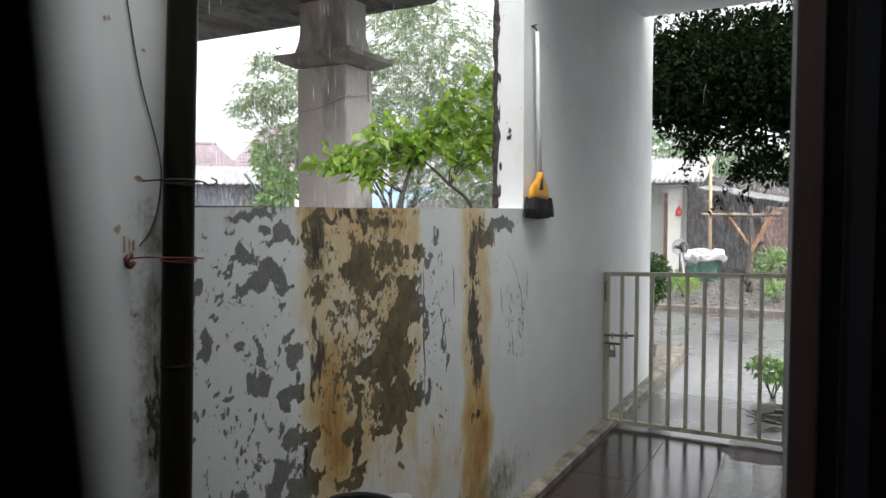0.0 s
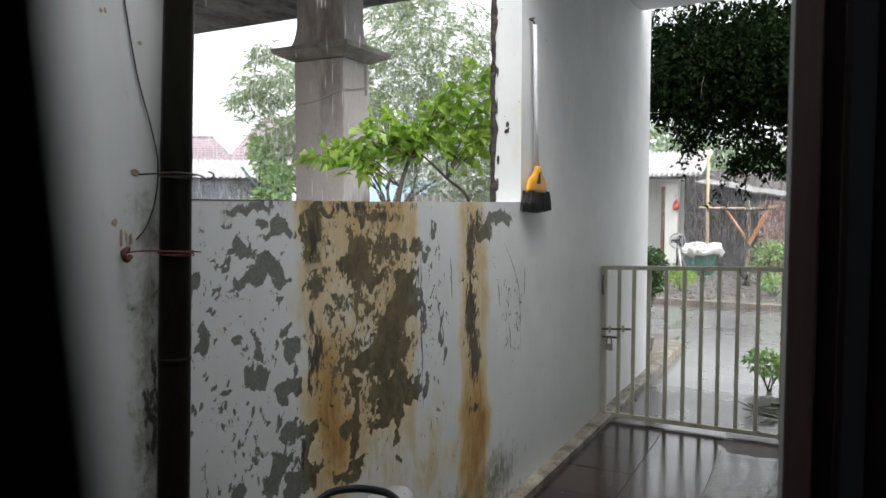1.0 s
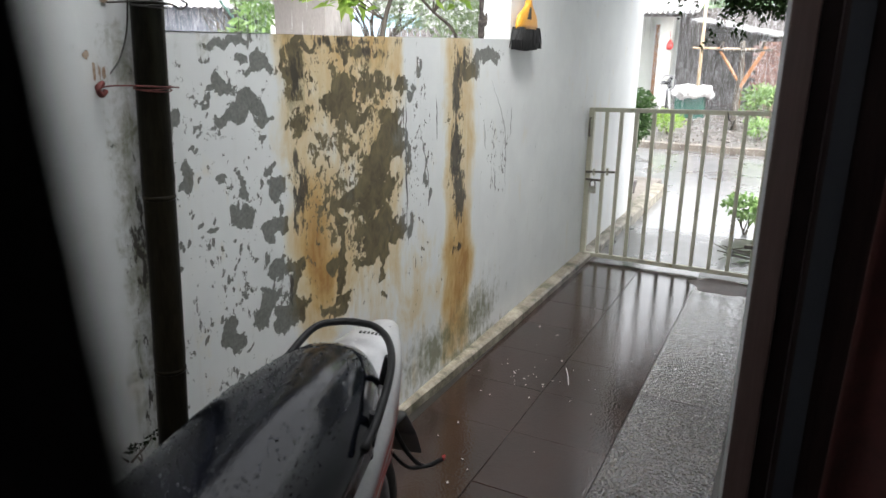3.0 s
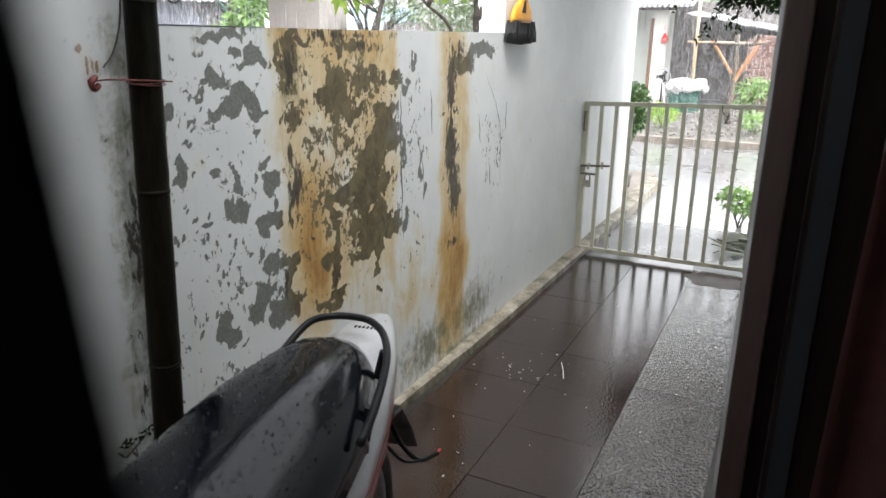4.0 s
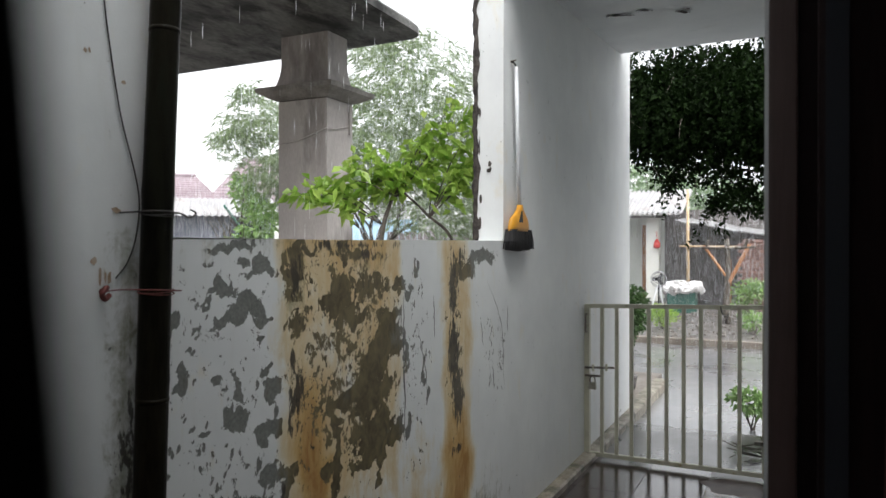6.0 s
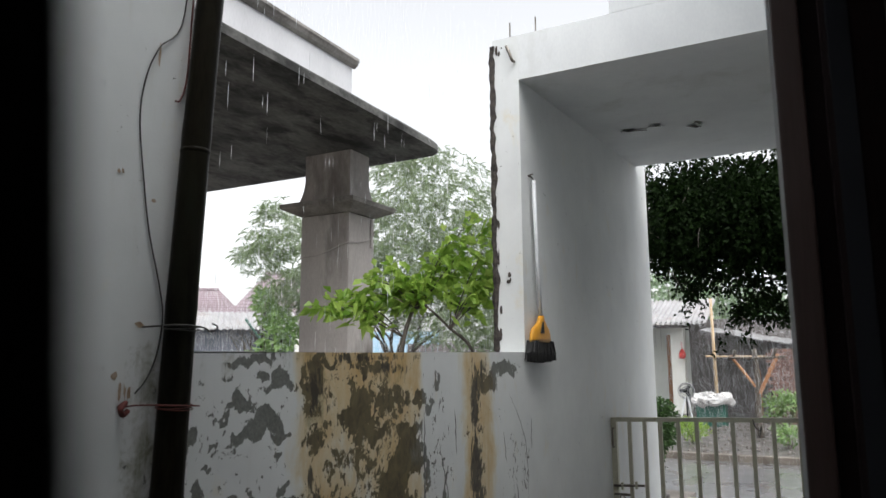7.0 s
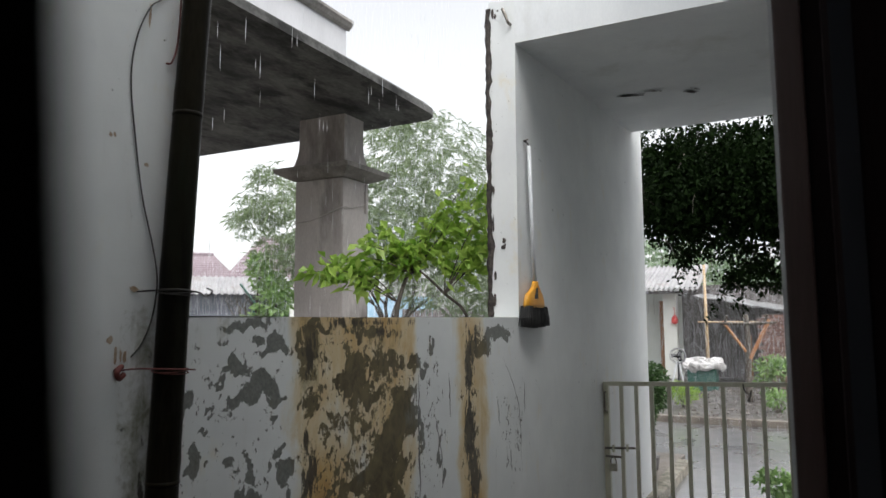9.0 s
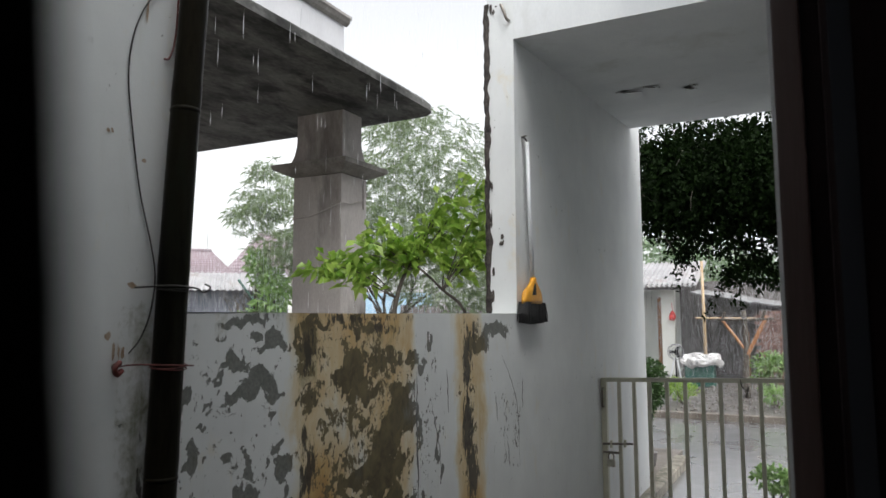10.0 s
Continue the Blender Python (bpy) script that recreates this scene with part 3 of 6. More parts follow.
    for name, f in (("peel", peel), ("ochre", ochre), ("soot", soot), ("moss_shade", moss_shade)):
        a = ob.data.attributes.new(name, "FLOAT", "POINT")
        a.data.foreach_set("value", (f * inner).astype(np.float32))
    return tagged(ob, "white boundary wall with peeling paint and rusty ochre stains", kind="structure")


boundary_wall()


def wall_cracks():
    bm = bmesh.new()
    for pts, wd in CRACKS:
        wd *= 0.55
        ln = smooth_line([(x, W - 0.0022, z) for x, z in pts], 8)
        up, dn = [], []
        for i, p in enumerate(ln):
            k = math.sin(math.pi * (i + 0.6) / (len(ln) + 0.2)) * (0.45 + 0.9 * abs(noise.noise((i * 0.8, pts[0][0] * 7, 0))))
            jig = 0.012 * noise.noise((i * 0.55, 5, pts[0][1] * 9))
            up.append(bm.verts.new((p.x + jig - wd * k, p.y, p.z)))
            dn.append(bm.verts.new((p.x + jig + wd * k, p.y, p.z)))
        for i in range(len(ln) - 1):
            bm.faces.new((up[i], up[i + 1], dn[i + 1], dn[i]))
    return structure("trim_wall_cracks", bm, M_CRACK, "thin grey cracks in the wall's paint")


CRACKS = [([(3.19, 1.34), (3.38, 1.10), (3.42, 0.76)], 0.008), ([(2.49, 1.17), (2.53, 1.05), (2.58, 0.89)], 0.010), ([(2.37, 1.31), (2.37, 1.08), (2.39, 0.72)], 0.014),
          ([(3.26, 0.92), (3.28, 0.80)], 0.012), ([(3.47, 1.20), (3.46, 1.05)], 0.012), ([(2.62, 1.30), (2.63, 1.12)], 0.010), ([(3.12, 1.15), (3.14, 1.02)], 0.012)]
wall_cracks()


def mortar_edge():
    """The rough unplastered edge down the end of the portal."""
    bm = bmesh.new()
    rings = []
    n = 90
    for i in range(n + 1):
        z = TOP + (3.20 - TOP) * i / n
        wob = 0.014 * noise.noise((0, 0, z * 17)) + 0.016 * noise.noise((3, 0, z * 5)) + 0.006 * noise.noise((5, 0, z * 45))
        y0 = W + 0.150 - 0.012 + wob
        y1 = W + 0.150 + 0.020 + 0.012 * noise.noise((7, 0, z * 13)) + 0.006 * noise.noise((8, 0, z * 40))
        x = PORTAL_X - 0.004 + 0.004 * noise.noise((9, 0, z * 22))
        rings.append([(x, y0, z), (x - 0.004, (y0 + y1) / 2, z), (x + 0.002, y1, z), (x + 0.05, y1, z), (x + 0.05, y0 + 0.02, z)])
    return structure("mortar_edge", loft(rings), M_MORTAR, "rough black mortar edge of the portal wall")


mortar_edge()

# ---- slab over the gate ----
bm = bmesh.new()
pts = [(PORTAL_X, 2.982), (END_X, 3.148), (END_X, 3.235), (PORTAL_X, 3.235)]
lo = [bm.verts.new((x, 0.042, z)) for x, z in pts]
hi = [bm.verts.new((x, W, z)) for x, z in pts]
bm.faces.new(lo)
bm.faces.new(hi[::-1])
for k in range(4):
    bm.faces.new((lo[k], lo[(k + 1) % 4], hi[(k + 1) % 4], hi[k]))
structure("ceiling", bm, M_WHITE, "white plastered slab over the gate passage")
structure("trim_coping", boxed(PORTAL_X + 0.002, END_X, 0.042, 0.845, 3.237, 3.75, 0.006), M_WHITE, "white raised parapet on the slab")
crack = bmesh.new()
for cx, cy, ln, wd in ((4.84, 1.06, 0.17, 0.05), (4.80, 0.90, 0.10, 0.035), (4.97, 0.68, 0.09, 0.06), (4.90, 0.64, 0.05, 0.03)):
    zz = 2.982 + (cx - PORTAL_X) * (3.148 - 2.982) / (END_X - PORTAL_X)
    n = 9
    top = []
    for i in range(n):
        a = i / (n - 1) - 0.5
        top.append((cx + 0.05 * a + 0.01 * noise.noise((i, cx, 3)), cy - ln * a, wd * (1 - (2 * a) ** 2) * (0.6 + 0.5 * noise.noise((i * 3.1, cy * 9, 0)))))
    va = [crack.verts.new((x - abs(w_) - 0.001, y, zz - 0.012)) for x, y, w_ in top]
    vb = [crack.verts.new((x + abs(w_) + 0.001, y, zz - 0.006)) for x, y, w_ in top]
    for i in range(n - 1):
        crack.faces.new((va[i], vb[i], vb[i + 1], va[i + 1]))
structure("trim_flaked_patch", crack, M_MORTAR, "dark flaked patches under the slab")

# Unseen slab, added to darken the left wall and the seat.
structure("ceiling_passage_shade", boxed(-1.5, 0.40, 0.042, W - 0.002, 3.9, 4.0), M_WHITE, "added unseen slab that shades the inner end of the passage")

# ---- the house behind the camera, with its doorway ----
DOOR_L, DOOR_R = 0.026, 1.10
# House walls run to 4.3 out of view to hold back sky light.
structure("wall_house", boxed(DOOR_R, END_X, -0.11, 0.04, -0.09, 4.3), M_WHITE, "white plastered house wall beside the passage")
structure("wall_house_left", boxed(-1.6, -0.10, -0.11, 0.04, -0.09, 4.3), M_WHITE, "white plastered house wall by the doorway")
structure("wall_house_lintel", boxed(-0.10, DOOR_R, -0.11, 0.04, 2.22, 4.3), M_WHITE, "white wall over the doorway")
# Added out of view to limit light at the passage's inner end.
structure("wall_passage_blocker", boxed(-1.65, -1.5, 0.042, W, -0.09, 3.6), M_WHITE, "added unseen wall that closes the passage and limits its light")
# Unseen room, closed in and dark to stop light behind the doorway.
structure("wall_room_back", boxed(-1.6, 3.0, -3.2, -3.05, -0.09, 2.9), M_ROOM, "unseen room wall added to stop light")
structure("wall_room_side", boxed(-1.75, -1.602, -3.05, -0.11, -0.09, 2.9), M_ROOM, "unseen room wall added to stop light")
structure("wall_room_far", boxed(3.0, 3.15, -3.05, -0.112, -0.09, 2.9), M_ROOM, "unseen room wall added to stop light")
structure("ceiling_room", boxed(-1.75, 3.15, -3.2, -0.112, 2.9, 3.0), M_ROOM, "unseen room ceiling added to stop light")
structure("floor_room", boxed(-1.6, 3.0, -3.05, 0.043, -0.097, -0.002), M_GROUT, "unseen dark room floor")

door = base("door_1", (0, 0, 0), label="dark brown wooden door frame with an open shade-black leaf", category="door", kind="structure")
part("frame", boxed(DOOR_R - 0.012, DOOR_R - 0.001, -0.002, 0.0345, 0.0, 2.218, 0.003), M_FRAME, door, "dark red-brown jamb")
part("frame", boxed(DOOR_R - 0.004, DOOR_R - 0.001, -0.1085, -0.0022, 0.0, 2.218, 0.0), M_SASH, door, "jamb rebate blackened with the room's shade")
part("frame", boxed(DOOR_L + 0.001, DOOR_R - 0.013, 0.004, 0.0285, 2.17, 2.218, 0.003), M_FRAME, door)
leaf = part("door_leaf", boxed(DOOR_R - 0.045, DOOR_R - 0.007, -0.105, -0.026, 0.012, 2.16, 0.006), M_SASH, door, "stile of the open leaf, blackened with the room's shade")
gl = part("pane", boxed(DOOR_R - 0.0485, DOOR_R - 0.0455, -0.062, -0.034, 0.12, 2.08, 0.001), M_GLASS, leaf, "dark strip of glass with its blue-grey reflection in the colour")

def curtain():
    """A black curtain drawn aside at the near jamb; its free edge swings out towards the floor."""
    ob = base("curtain", (0, 0, 0), label="black cloth curtain drawn aside in the doorway", category="curtain")
    v, f = [], []
    nu, nv = 40, 44
    for i in range(nv + 1):
        z = 0.25 + 1.93 * i / nv
        edge = 0.0287 + 0.085 * (1.5 - z) - 0.012 * (1.5 - z) ** 2
        for k in range(nu + 1):
            u = k / nu
            x = edge + (-0.42 - edge) * u
            y = 0.0408 + 0.016 * (1 - math.cos(u * 31)) * min(1, u * 6) + 0.004 * u
            v.append((x, y, z))
    m_ = nu + 1
    for i in range(nv):
        for k in range(nu):
            a = i * m_ + k
            f.append((a, a + 1, a + m_ + 1, a + m_))
    c = raw_mesh("cloth", v, f, M_CURTAIN, ob, smooth=True)
    md = c.modifiers.new("thick", "SOLIDIFY")
    md.thickness, md.offset = 0.0012, 1.0
    part("rod", tube([(-0.5, 0.055, 2.20), (1.2, 0.055, 2.20)], 0.009, 10), M_STEEL, ob, "thin steel curtain rod")
    for k in range(8):
        x = -0.06 - 0.05 * k
        part("ring", tube([(x + 0.001 * math.cos(a), 0.055 + 0.014 * math.cos(a), 2.196 + 0.016 * math.sin(a)) for a in np.linspace(0, math.tau, 13)], 0.002, 6), M_STEEL, ob)


curtain()


def room_curtain():
    """A maroon curtain gathered inside the room beside the open leaf."""
    ob = base("curtain", (0, 0, 0), label="dark maroon cloth curtain gathered beside the open door leaf", category="curtain")
    nu, nv = 48, 30
    v = [(0.86 + 0.035 * math.sin(26 * u) * min(1, 5 * u) + 0.02 * u, -0.088 - 0.40 * u + 0.02 * (1.5 - z), z) for z in np.linspace(0.05, 2.15, nv + 1) for u in np.linspace(0, 1, nu + 1)]
    f = [(i * (nu + 1) + k, i * (nu + 1) + k + 1, (i + 1) * (nu + 1) + k + 1, (i + 1) * (nu + 1) + k) for i in range(nv) for k in range(nu)]
    c = raw_mesh("cloth", v, f, M_MAROON, ob, smooth=True)
    md = c.modifiers.new("thick", "SOLIDIFY")
    md.thickness = 0.0015
    part("rod", tube([(0.88, -0.06, 2.165), (0.88, -0.75, 2.165)], 0.009, 10), M_STEEL, ob, "thin steel curtain rod")


room_curtain()

# ---- bamboo pole tied to the wall ----
pole = base("bamboo_pole", (1.081, 1.296, 0.046), label="dark wet bamboo pole tied upright to the wall", category="pole")
lean = Vector((0.053, 0.0, 1.0))
bpts, brad = [], []
for i in range(0, 96):
    z = i * 0.035
    node = abs(((z + 0.11) % 0.42) - 0.02)
    bpts.append(Vector((lean.x * z + 0.003 * math.sin(z * 3.1), -0.006 * math.sin(z * 2.2), z)))
    brad.append(0.0375 - 0.0018 * z + (0.0012 if node < 0.018 else 0))
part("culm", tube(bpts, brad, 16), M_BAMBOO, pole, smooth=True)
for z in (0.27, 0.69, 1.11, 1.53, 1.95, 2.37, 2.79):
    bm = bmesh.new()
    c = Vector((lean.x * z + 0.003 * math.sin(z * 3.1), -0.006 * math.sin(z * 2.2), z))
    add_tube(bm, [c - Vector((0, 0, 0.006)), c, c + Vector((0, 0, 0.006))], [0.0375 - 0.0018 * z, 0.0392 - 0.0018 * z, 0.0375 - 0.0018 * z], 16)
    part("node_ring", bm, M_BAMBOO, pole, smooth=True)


def binding(z, material, name, label, sag=0.0, tail=False):
    ob = base(name, (1.081 + lean.x * (z - 0.046), 1.296, z), label=label, category="wire")
    bm = bmesh.new()
    for k in range(2):
        ring = [(0.0395 * math.cos(a), 0.0395 * math.sin(a), 0.004 * k - 0.004 + 0.004 * math.sin(a + k)) for a in np.linspace(0, math.tau, 18)]
        add_tube(bm, ring, 0.0013, 6)
    part("loop", bm, material, ob, smooth=True)
    return ob


b1 = binding(1.40, M_RUST, "red_wire_tie", "rusty red wire tie that holds the bamboo to a wall hook")
part("strand", tube(smooth_line([(-0.115, 0.040, 0.0), (-0.08, 0.022, 0.006), (-0.03, -0.036, 0.004), (0.03, -0.038, 0.0), (0.055, -0.02, -0.002)]), 0.0018, 6), M_RUST, b1, smooth=True)
part("hook", tube(smooth_line([(-0.105, 0.046, 0.002), (-0.112, 0.02, 0.012), (-0.126, 0.016, 0.0), (-0.118, 0.018, -0.012), (-0.104, 0.022, -0.004)]), 0.006, 8), M_RUST, b1, "red-painted iron hook", smooth=True)
b2 = binding(1.575, M_WIRE, "black_wire_tie", "black wire tie round the bamboo pole")
part("strand", tube(smooth_line([(-0.07, 0.044, 0.0), (-0.03, -0.034, 0.004), (0.03, -0.038, 0.0), (0.06, -0.03, -0.008), (0.072, -0.04, 0.003), (0.05, -0.045, 0.010)]), 0.002, 6), M_WIRE, b2, smooth=True)
cable = tagged(finish("wall_cable", tube(smooth_line([(1.175, W - 0.004, 2.75), (1.165, W - 0.004, 2.35), (1.095, W - 0.006, 2.235), (1.064, W - 0.004, 2.15), (1.054, W - 0.004, 2.05), (1.072, W - 0.004, 1.92), (1.096, W - 0.005, 1.79),
               (1.13, W - 0.006, 1.675), (1.143, W - 0.008, 1.60), (1.135, W - 0.006, 1.52), (1.112, W - 0.004, 1.462), (1.083, W - 0.004, 1.43)]), 0.0018, 6), M_WIRE, smooth=True),
               "thin black cable hanging down the white wall", "cable")
cable2 = tagged(finish("thin_wire", tube(smooth_line([(1.205, W - 0.004, 2.75), (1.19, W - 0.004, 2.4), (1.183, W - 0.004, 2.2), (1.165, W - 0.006, 2.13), (1.15, W - 0.004, 2.12)]), 0.0022, 6), M_RUST, smooth=True),
               "thin rusty wire beside the bamboo pole", "wire")
rust = bmesh.new()
rr = random.Random(5)
for (x, z, w_, h_) in ((1.03, 1.468, .008, .010), (1.045, 1.44, .005, .022), (1.068, 1.432, .006, .016), (1.058, 1.435, .004, .016), (1.085, 1.58, .012, .007), (1.01, 1.915, .005, .006), (1.02, 1.917, .004, .006), (1.105, 1.866, .006, .006), (1.10, 2.22, .004, .03)):
    n = 9
    ring = [rust.verts.new((x + w_ * math.cos(a) * rr.uniform(.6, 1.2), W - 0.0025, z + h_ * math.sin(a) * rr.uniform(.6, 1.2))) for a in np.linspace(0, math.tau, n + 1)[:-1]]
    rust.faces.new(ring)
structure("trim_rust_spots", rust, surface("rust_spot", (0.28, 0.19, 0.12), (0.46, 0.38, 0.30), 60, 0.8), "small rust spots on the white wall")

# ---- gate ----
gate = base("metal_gate", (GATE_X, 0, 0), label="cream painted steel bar gate, closed and padlocked", category="gate")
ys = [1.326, 1.221, 1.119, 1.016, 0.900, 0.783, 0.672, 0.563, 0.446, 0.325, 0.172]


def gz(y, lowz, highz):
    return lowz + (highz - lowz) * (1.326 - y) / (1.326 - 0.172)


def top_z(y):
    return gz(y, 1.082, 1.112)


for k, y in enumerate(ys):
    h = 0.019 if k in (0, len(ys) - 1) else 0.0125
    nm = "stile" if k in (0, len(ys) - 1) else "bar"
    part(nm, boxed(-h, h, y - h, y + h, 0.052 if nm == "bar" else 0.012, top_z(y) - (0.014 if nm == "bar" else -0.012), 0.003), M_GATE, gate)
for nm, z0, z1 in (("top_rail", 1.082, 1.112), ("bottom_rail", 0.036, 0.036)):
    sl = (z1 - z0) / (1.307 - 0.191)
    bm = bmesh.new()
    a = [(-0.016, 0.191, z1 - 0.014), (0.016, 0.191, z1 - 0.014), (0.016, 0.191, z1 + 0.014), (-0.016, 0.191, z1 + 0.014)]
    b = [(x, 1.307, z - z1 + z0) for x, _, z in a]
    part(nm, loft([a, b]), M_GATE, gate)
bolt = part("bolt", tube([(-0.034, 1.335, 0.648), (-0.034, 1.13, 0.660)], 0.008, 10), M_STEEL, gate, "rusty sliding bolt", smooth=True)
part("bolt_keeper", boxed(-0.045, -0.019, 1.175, 1.19, 0.635, 0.682, 0.003), M_GATE, gate)
part("bolt_keeper", boxed(-0.045, -0.019, 1.27, 1.285, 0.625, 0.672, 0.003), M_GATE, gate)
part("hasp", boxed(-0.036, -0.0195, 1.225, 1.335, 0.585, 0.600, 0.003), M_STEEL, gate, "rusty hasp")
part("pull_handle", tube(smooth_line([(-0.02, 1.326, 0.90), (-0.05, 1.326, 0.905), (-0.052, 1.326, 0.95), (-0.052, 1.326, 1.02), (-0.02, 1.326, 1.025)]), 0.006, 8), M_STEEL, gate, smooth=True)
part("hinge", tube([(-0.03, 0.165, 0.20), (-0.03, 0.165, 0.29)], 0.012, 8), M_STEEL, gate)
part("hinge", tube([(-0.03, 0.165, 0.82), (-0.03, 0.165, 0.91)], 0.012, 8), M_STEEL, gate)
part("latch", boxed(-0.05, -0.019, 0.165, 0.235, 0.235, 0.26, 0.004), M_STEEL, gate)
lock = base("padlock", (GATE_X - 0.045, 1.278, 0.53), label="small worn metal padlock on the gate's hasp", category="padlock")
part("body", boxed(-0.012, 0.012, -0.026, 0.026, -0.03, 0.02, 0.005), M_BRASS, lock)
part("shackle", tube(smooth_line([(0, -0.017, 0.015), (0, -0.017, 0.045), (0, 0, 0.062), (0, 0.017, 0.045), (0, 0.017, 0.015)]), 0.0042, 8), M_STEEL, lock, smooth=True)
structure("gate_post", boxed(GATE_X - 0.05, GATE_X + 0.05, 0.042, 0.148, -0.09, 1.3, 0.004), M_WHITE, "white stub post that carries the gate")
gw = base("gate_tie_wire", (GATE_X, 0.41, 1.09), label="twisted black wire hung on the gate's top rail", category="wire")
part("strand", tube(smooth_line([(-0.02, 0.03, 0.02), (-0.025, 0.02, -0.02), (-0.03, -0.005, -0.045), (-0.028, -0.02, -0.02), (-0.03, -0.01, -0.06), (-0.03, 0.0, -0.09)]), 0.004, 6), M_WIRE, gw, smooth=True)

# ---- broom hung on the wall ----
broom = base("broom", (3.54, W, 1.49), label="long-handled broom with orange head and black bristles, hung on the wall", category="broom")
part("handle", tube([(-0.022, -0.030, 0.955), (0.0, -0.030, 0.55), (0.022, -0.032, 0.215)], [0.0105, 0.0105, 0.012], 12), M_HANDLE, broom, smooth=True)
part("hang_loop", tube(smooth_line([(-0.024, -0.03, 0.95), (-0.034, -0.02, 0.975), (-0.03, -0.006, 0.98), (-0.02, -0.02, 0.972), (-0.02, -0.03, 0.95)]), 0.004, 6), M_WIRE, broom, smooth=True)
part("nail", tube([(-0.028, 0.004, 0.984), (-0.028, -0.03, 0.988)], 0.004, 8), M_STEEL, broom)


def flat_ring(z, x0, x1, th, n=20):
    return [((x0 + x1) / 2 + (x1 - x0) / 2 * math.copysign(abs(math.cos(a)) ** 0.7, math.cos(a)), -0.034 + th * math.copysign(abs(math.sin(a)) ** 0.8, math.sin(a)), z) for a in np.linspace(0, math.tau, n + 1)[:-1]]


rings = [flat_ring(0.092 + (r[0] - 0.092) * 0.82, *r[1:]) for r in ((0.262, 0.002, 0.042, 0.014), (0.232, -0.008, 0.052, 0.016), (0.20, -0.055, 0.092, 0.018), (0.175, -0.105, 0.122, 0.020), (0.148, -0.124, 0.136, 0.022), (0.118, -0.130, 0.142, 0.024), (0.092, -0.135, 0.15, 0.024))]
part("head", loft(rings), M_BROOM, broom, "orange plastic head", smooth=True)
part("head_slot", loft([[(0.0, -0.0535, 0.198), (0.012, -0.0535, 0.198), (0.012, -0.050, 0.198), (0.0, -0.050, 0.198)], [(-0.05, -0.0585, 0.138), (0.004, -0.0585, 0.138), (0.004, -0.050, 0.138), (-0.05, -0.050, 0.138)]]), M_BRISTLE, broom, "dark wedge slot in the head")
bm = bmesh.new()
rb = random.Random(8)
for i in range(420):
    x = -0.13 + 0.275 * rb.random()
    y = -0.034 + rb.uniform(-0.021, 0.021)
    e = x * 1.10 + 0.012 * rb.uniform(-1, 1)
    ln = 0.092 + 0.014 * rb.random() + 0.02 * (0.5 - abs(x) / 0.32)
    add_tube(bm, [(x, y, 0.10), (e * 1.03, y - 0.004 * rb.random(), 0.10 - ln * 0.6), (e * 1.06 + 0.008, y + 0.006 * rb.uniform(-1, 1), 0.10 - ln)], [0.0035, 0.0035, 0.002], 4)
part("bristles", bm, M_BRISTLE, broom, "black nylon bristles")

# small fittings of the portal
ring_hook = base("wall_ring", (PORTAL_X, 1.39, 3.13), label="bent iron ring stuck in the portal's corner", category="ring")
part("loop", tube(smooth_line([(0.0, 0.015, 0.035), (-0.03, 0.01, 0.04), (-0.035, -0.008, 0.0), (-0.03, -0.02, -0.04), (-0.005, -0.025, -0.045)]), 0.008, 8), M_STEEL, ring_hook, smooth=True)
for y in (1.41, 1.26):
    tagged(finish("rebar_stub", tube([(PORTAL_X + 0.05, y, 3.20), (PORTAL_X + 0.045, y - 0.004, 3.34)], 0.004, 6), M_STEEL), "thin steel bar sticking out of the slab", "rebar", "bars on the slab")
bm = bmesh.new()
for (y, z, w_, h_) in ((1.42, 1.93, .011, .014), (1.425, 1.895, .014, .012), (1.415, 1.905, .006, .01), (1.47, 3.17, .012, .03), (1.455, 3.15, .008, .015), (1.44, 3.18, .006, .006), (1.475, 2.2, .006, .03), (1.478, 2.02, .005, .05), (1.47, 1.75, .008, .03), (1.475, 1.62, .01, .04)):
    bm.faces.new([bm.verts.new((PORTAL_X - 0.0035, y + w_ * math.cos(a) * rr.uniform(.6, 1.2), z + h_ * math.sin(a) * rr.uniform(.6, 1.2))) for a in np.linspace(0, math.tau, 9)[:-1]])
structure("trim_chipped_holes", bm, M_MORTAR, "dark chips in the portal's plaster")

# ---- scooter ----
scooter = base("scooter", (0.493, 0.719, 0.0), 11.0, "parked scooter with wet black seat and silver tail", "scooter")
# own axes: x to the tail, y to its left side, z up


def seat_ring(x, half, top, low, crown, n=28):
    out = []
    for a in np.linspace(0, math.tau, n + 1)[:-1]:
        c, s_ = math.cos(a), math.sin(a)
        yy = half * math.copysign(abs(c) ** 0.55, c)
        if s_ > 0:
            zz = (top + low) / 2 + (top - low) / 2 * abs(s_) ** 0.6 - crown * (yy / half) ** 2 * 0.5
        else:
            zz = (top + low) / 2 - (top - low) / 2 * abs(s_) ** 0.5
        out.append((x, yy * (1.0 if s_ > -0.3 else 0.93) + 0.020, zz))
    return out


seat_rows = [(x, h + 0.004, t + 0.020, l, c) for x, h, t, l, c in [(-0.10, .12, .765, .66, 0.038), (-0.04, .155, .790, .655, 0.057), (0.10, .178, .810, .65, 0.076), (0.24, .186, .820, .65, 0.085), (0.34, .186, .828, .655, 0.095), (0.42, .182, .836, .66, 0.095),
             (0.54, .170, .842, .67, 0.095), (0.66, .142, .840, .68, 0.085), (0.735, .114, .832, .69, 0.067), (0.775, .088, .818, .70, 0.048), (0.79, .06, .795, .715, 0.019)]]
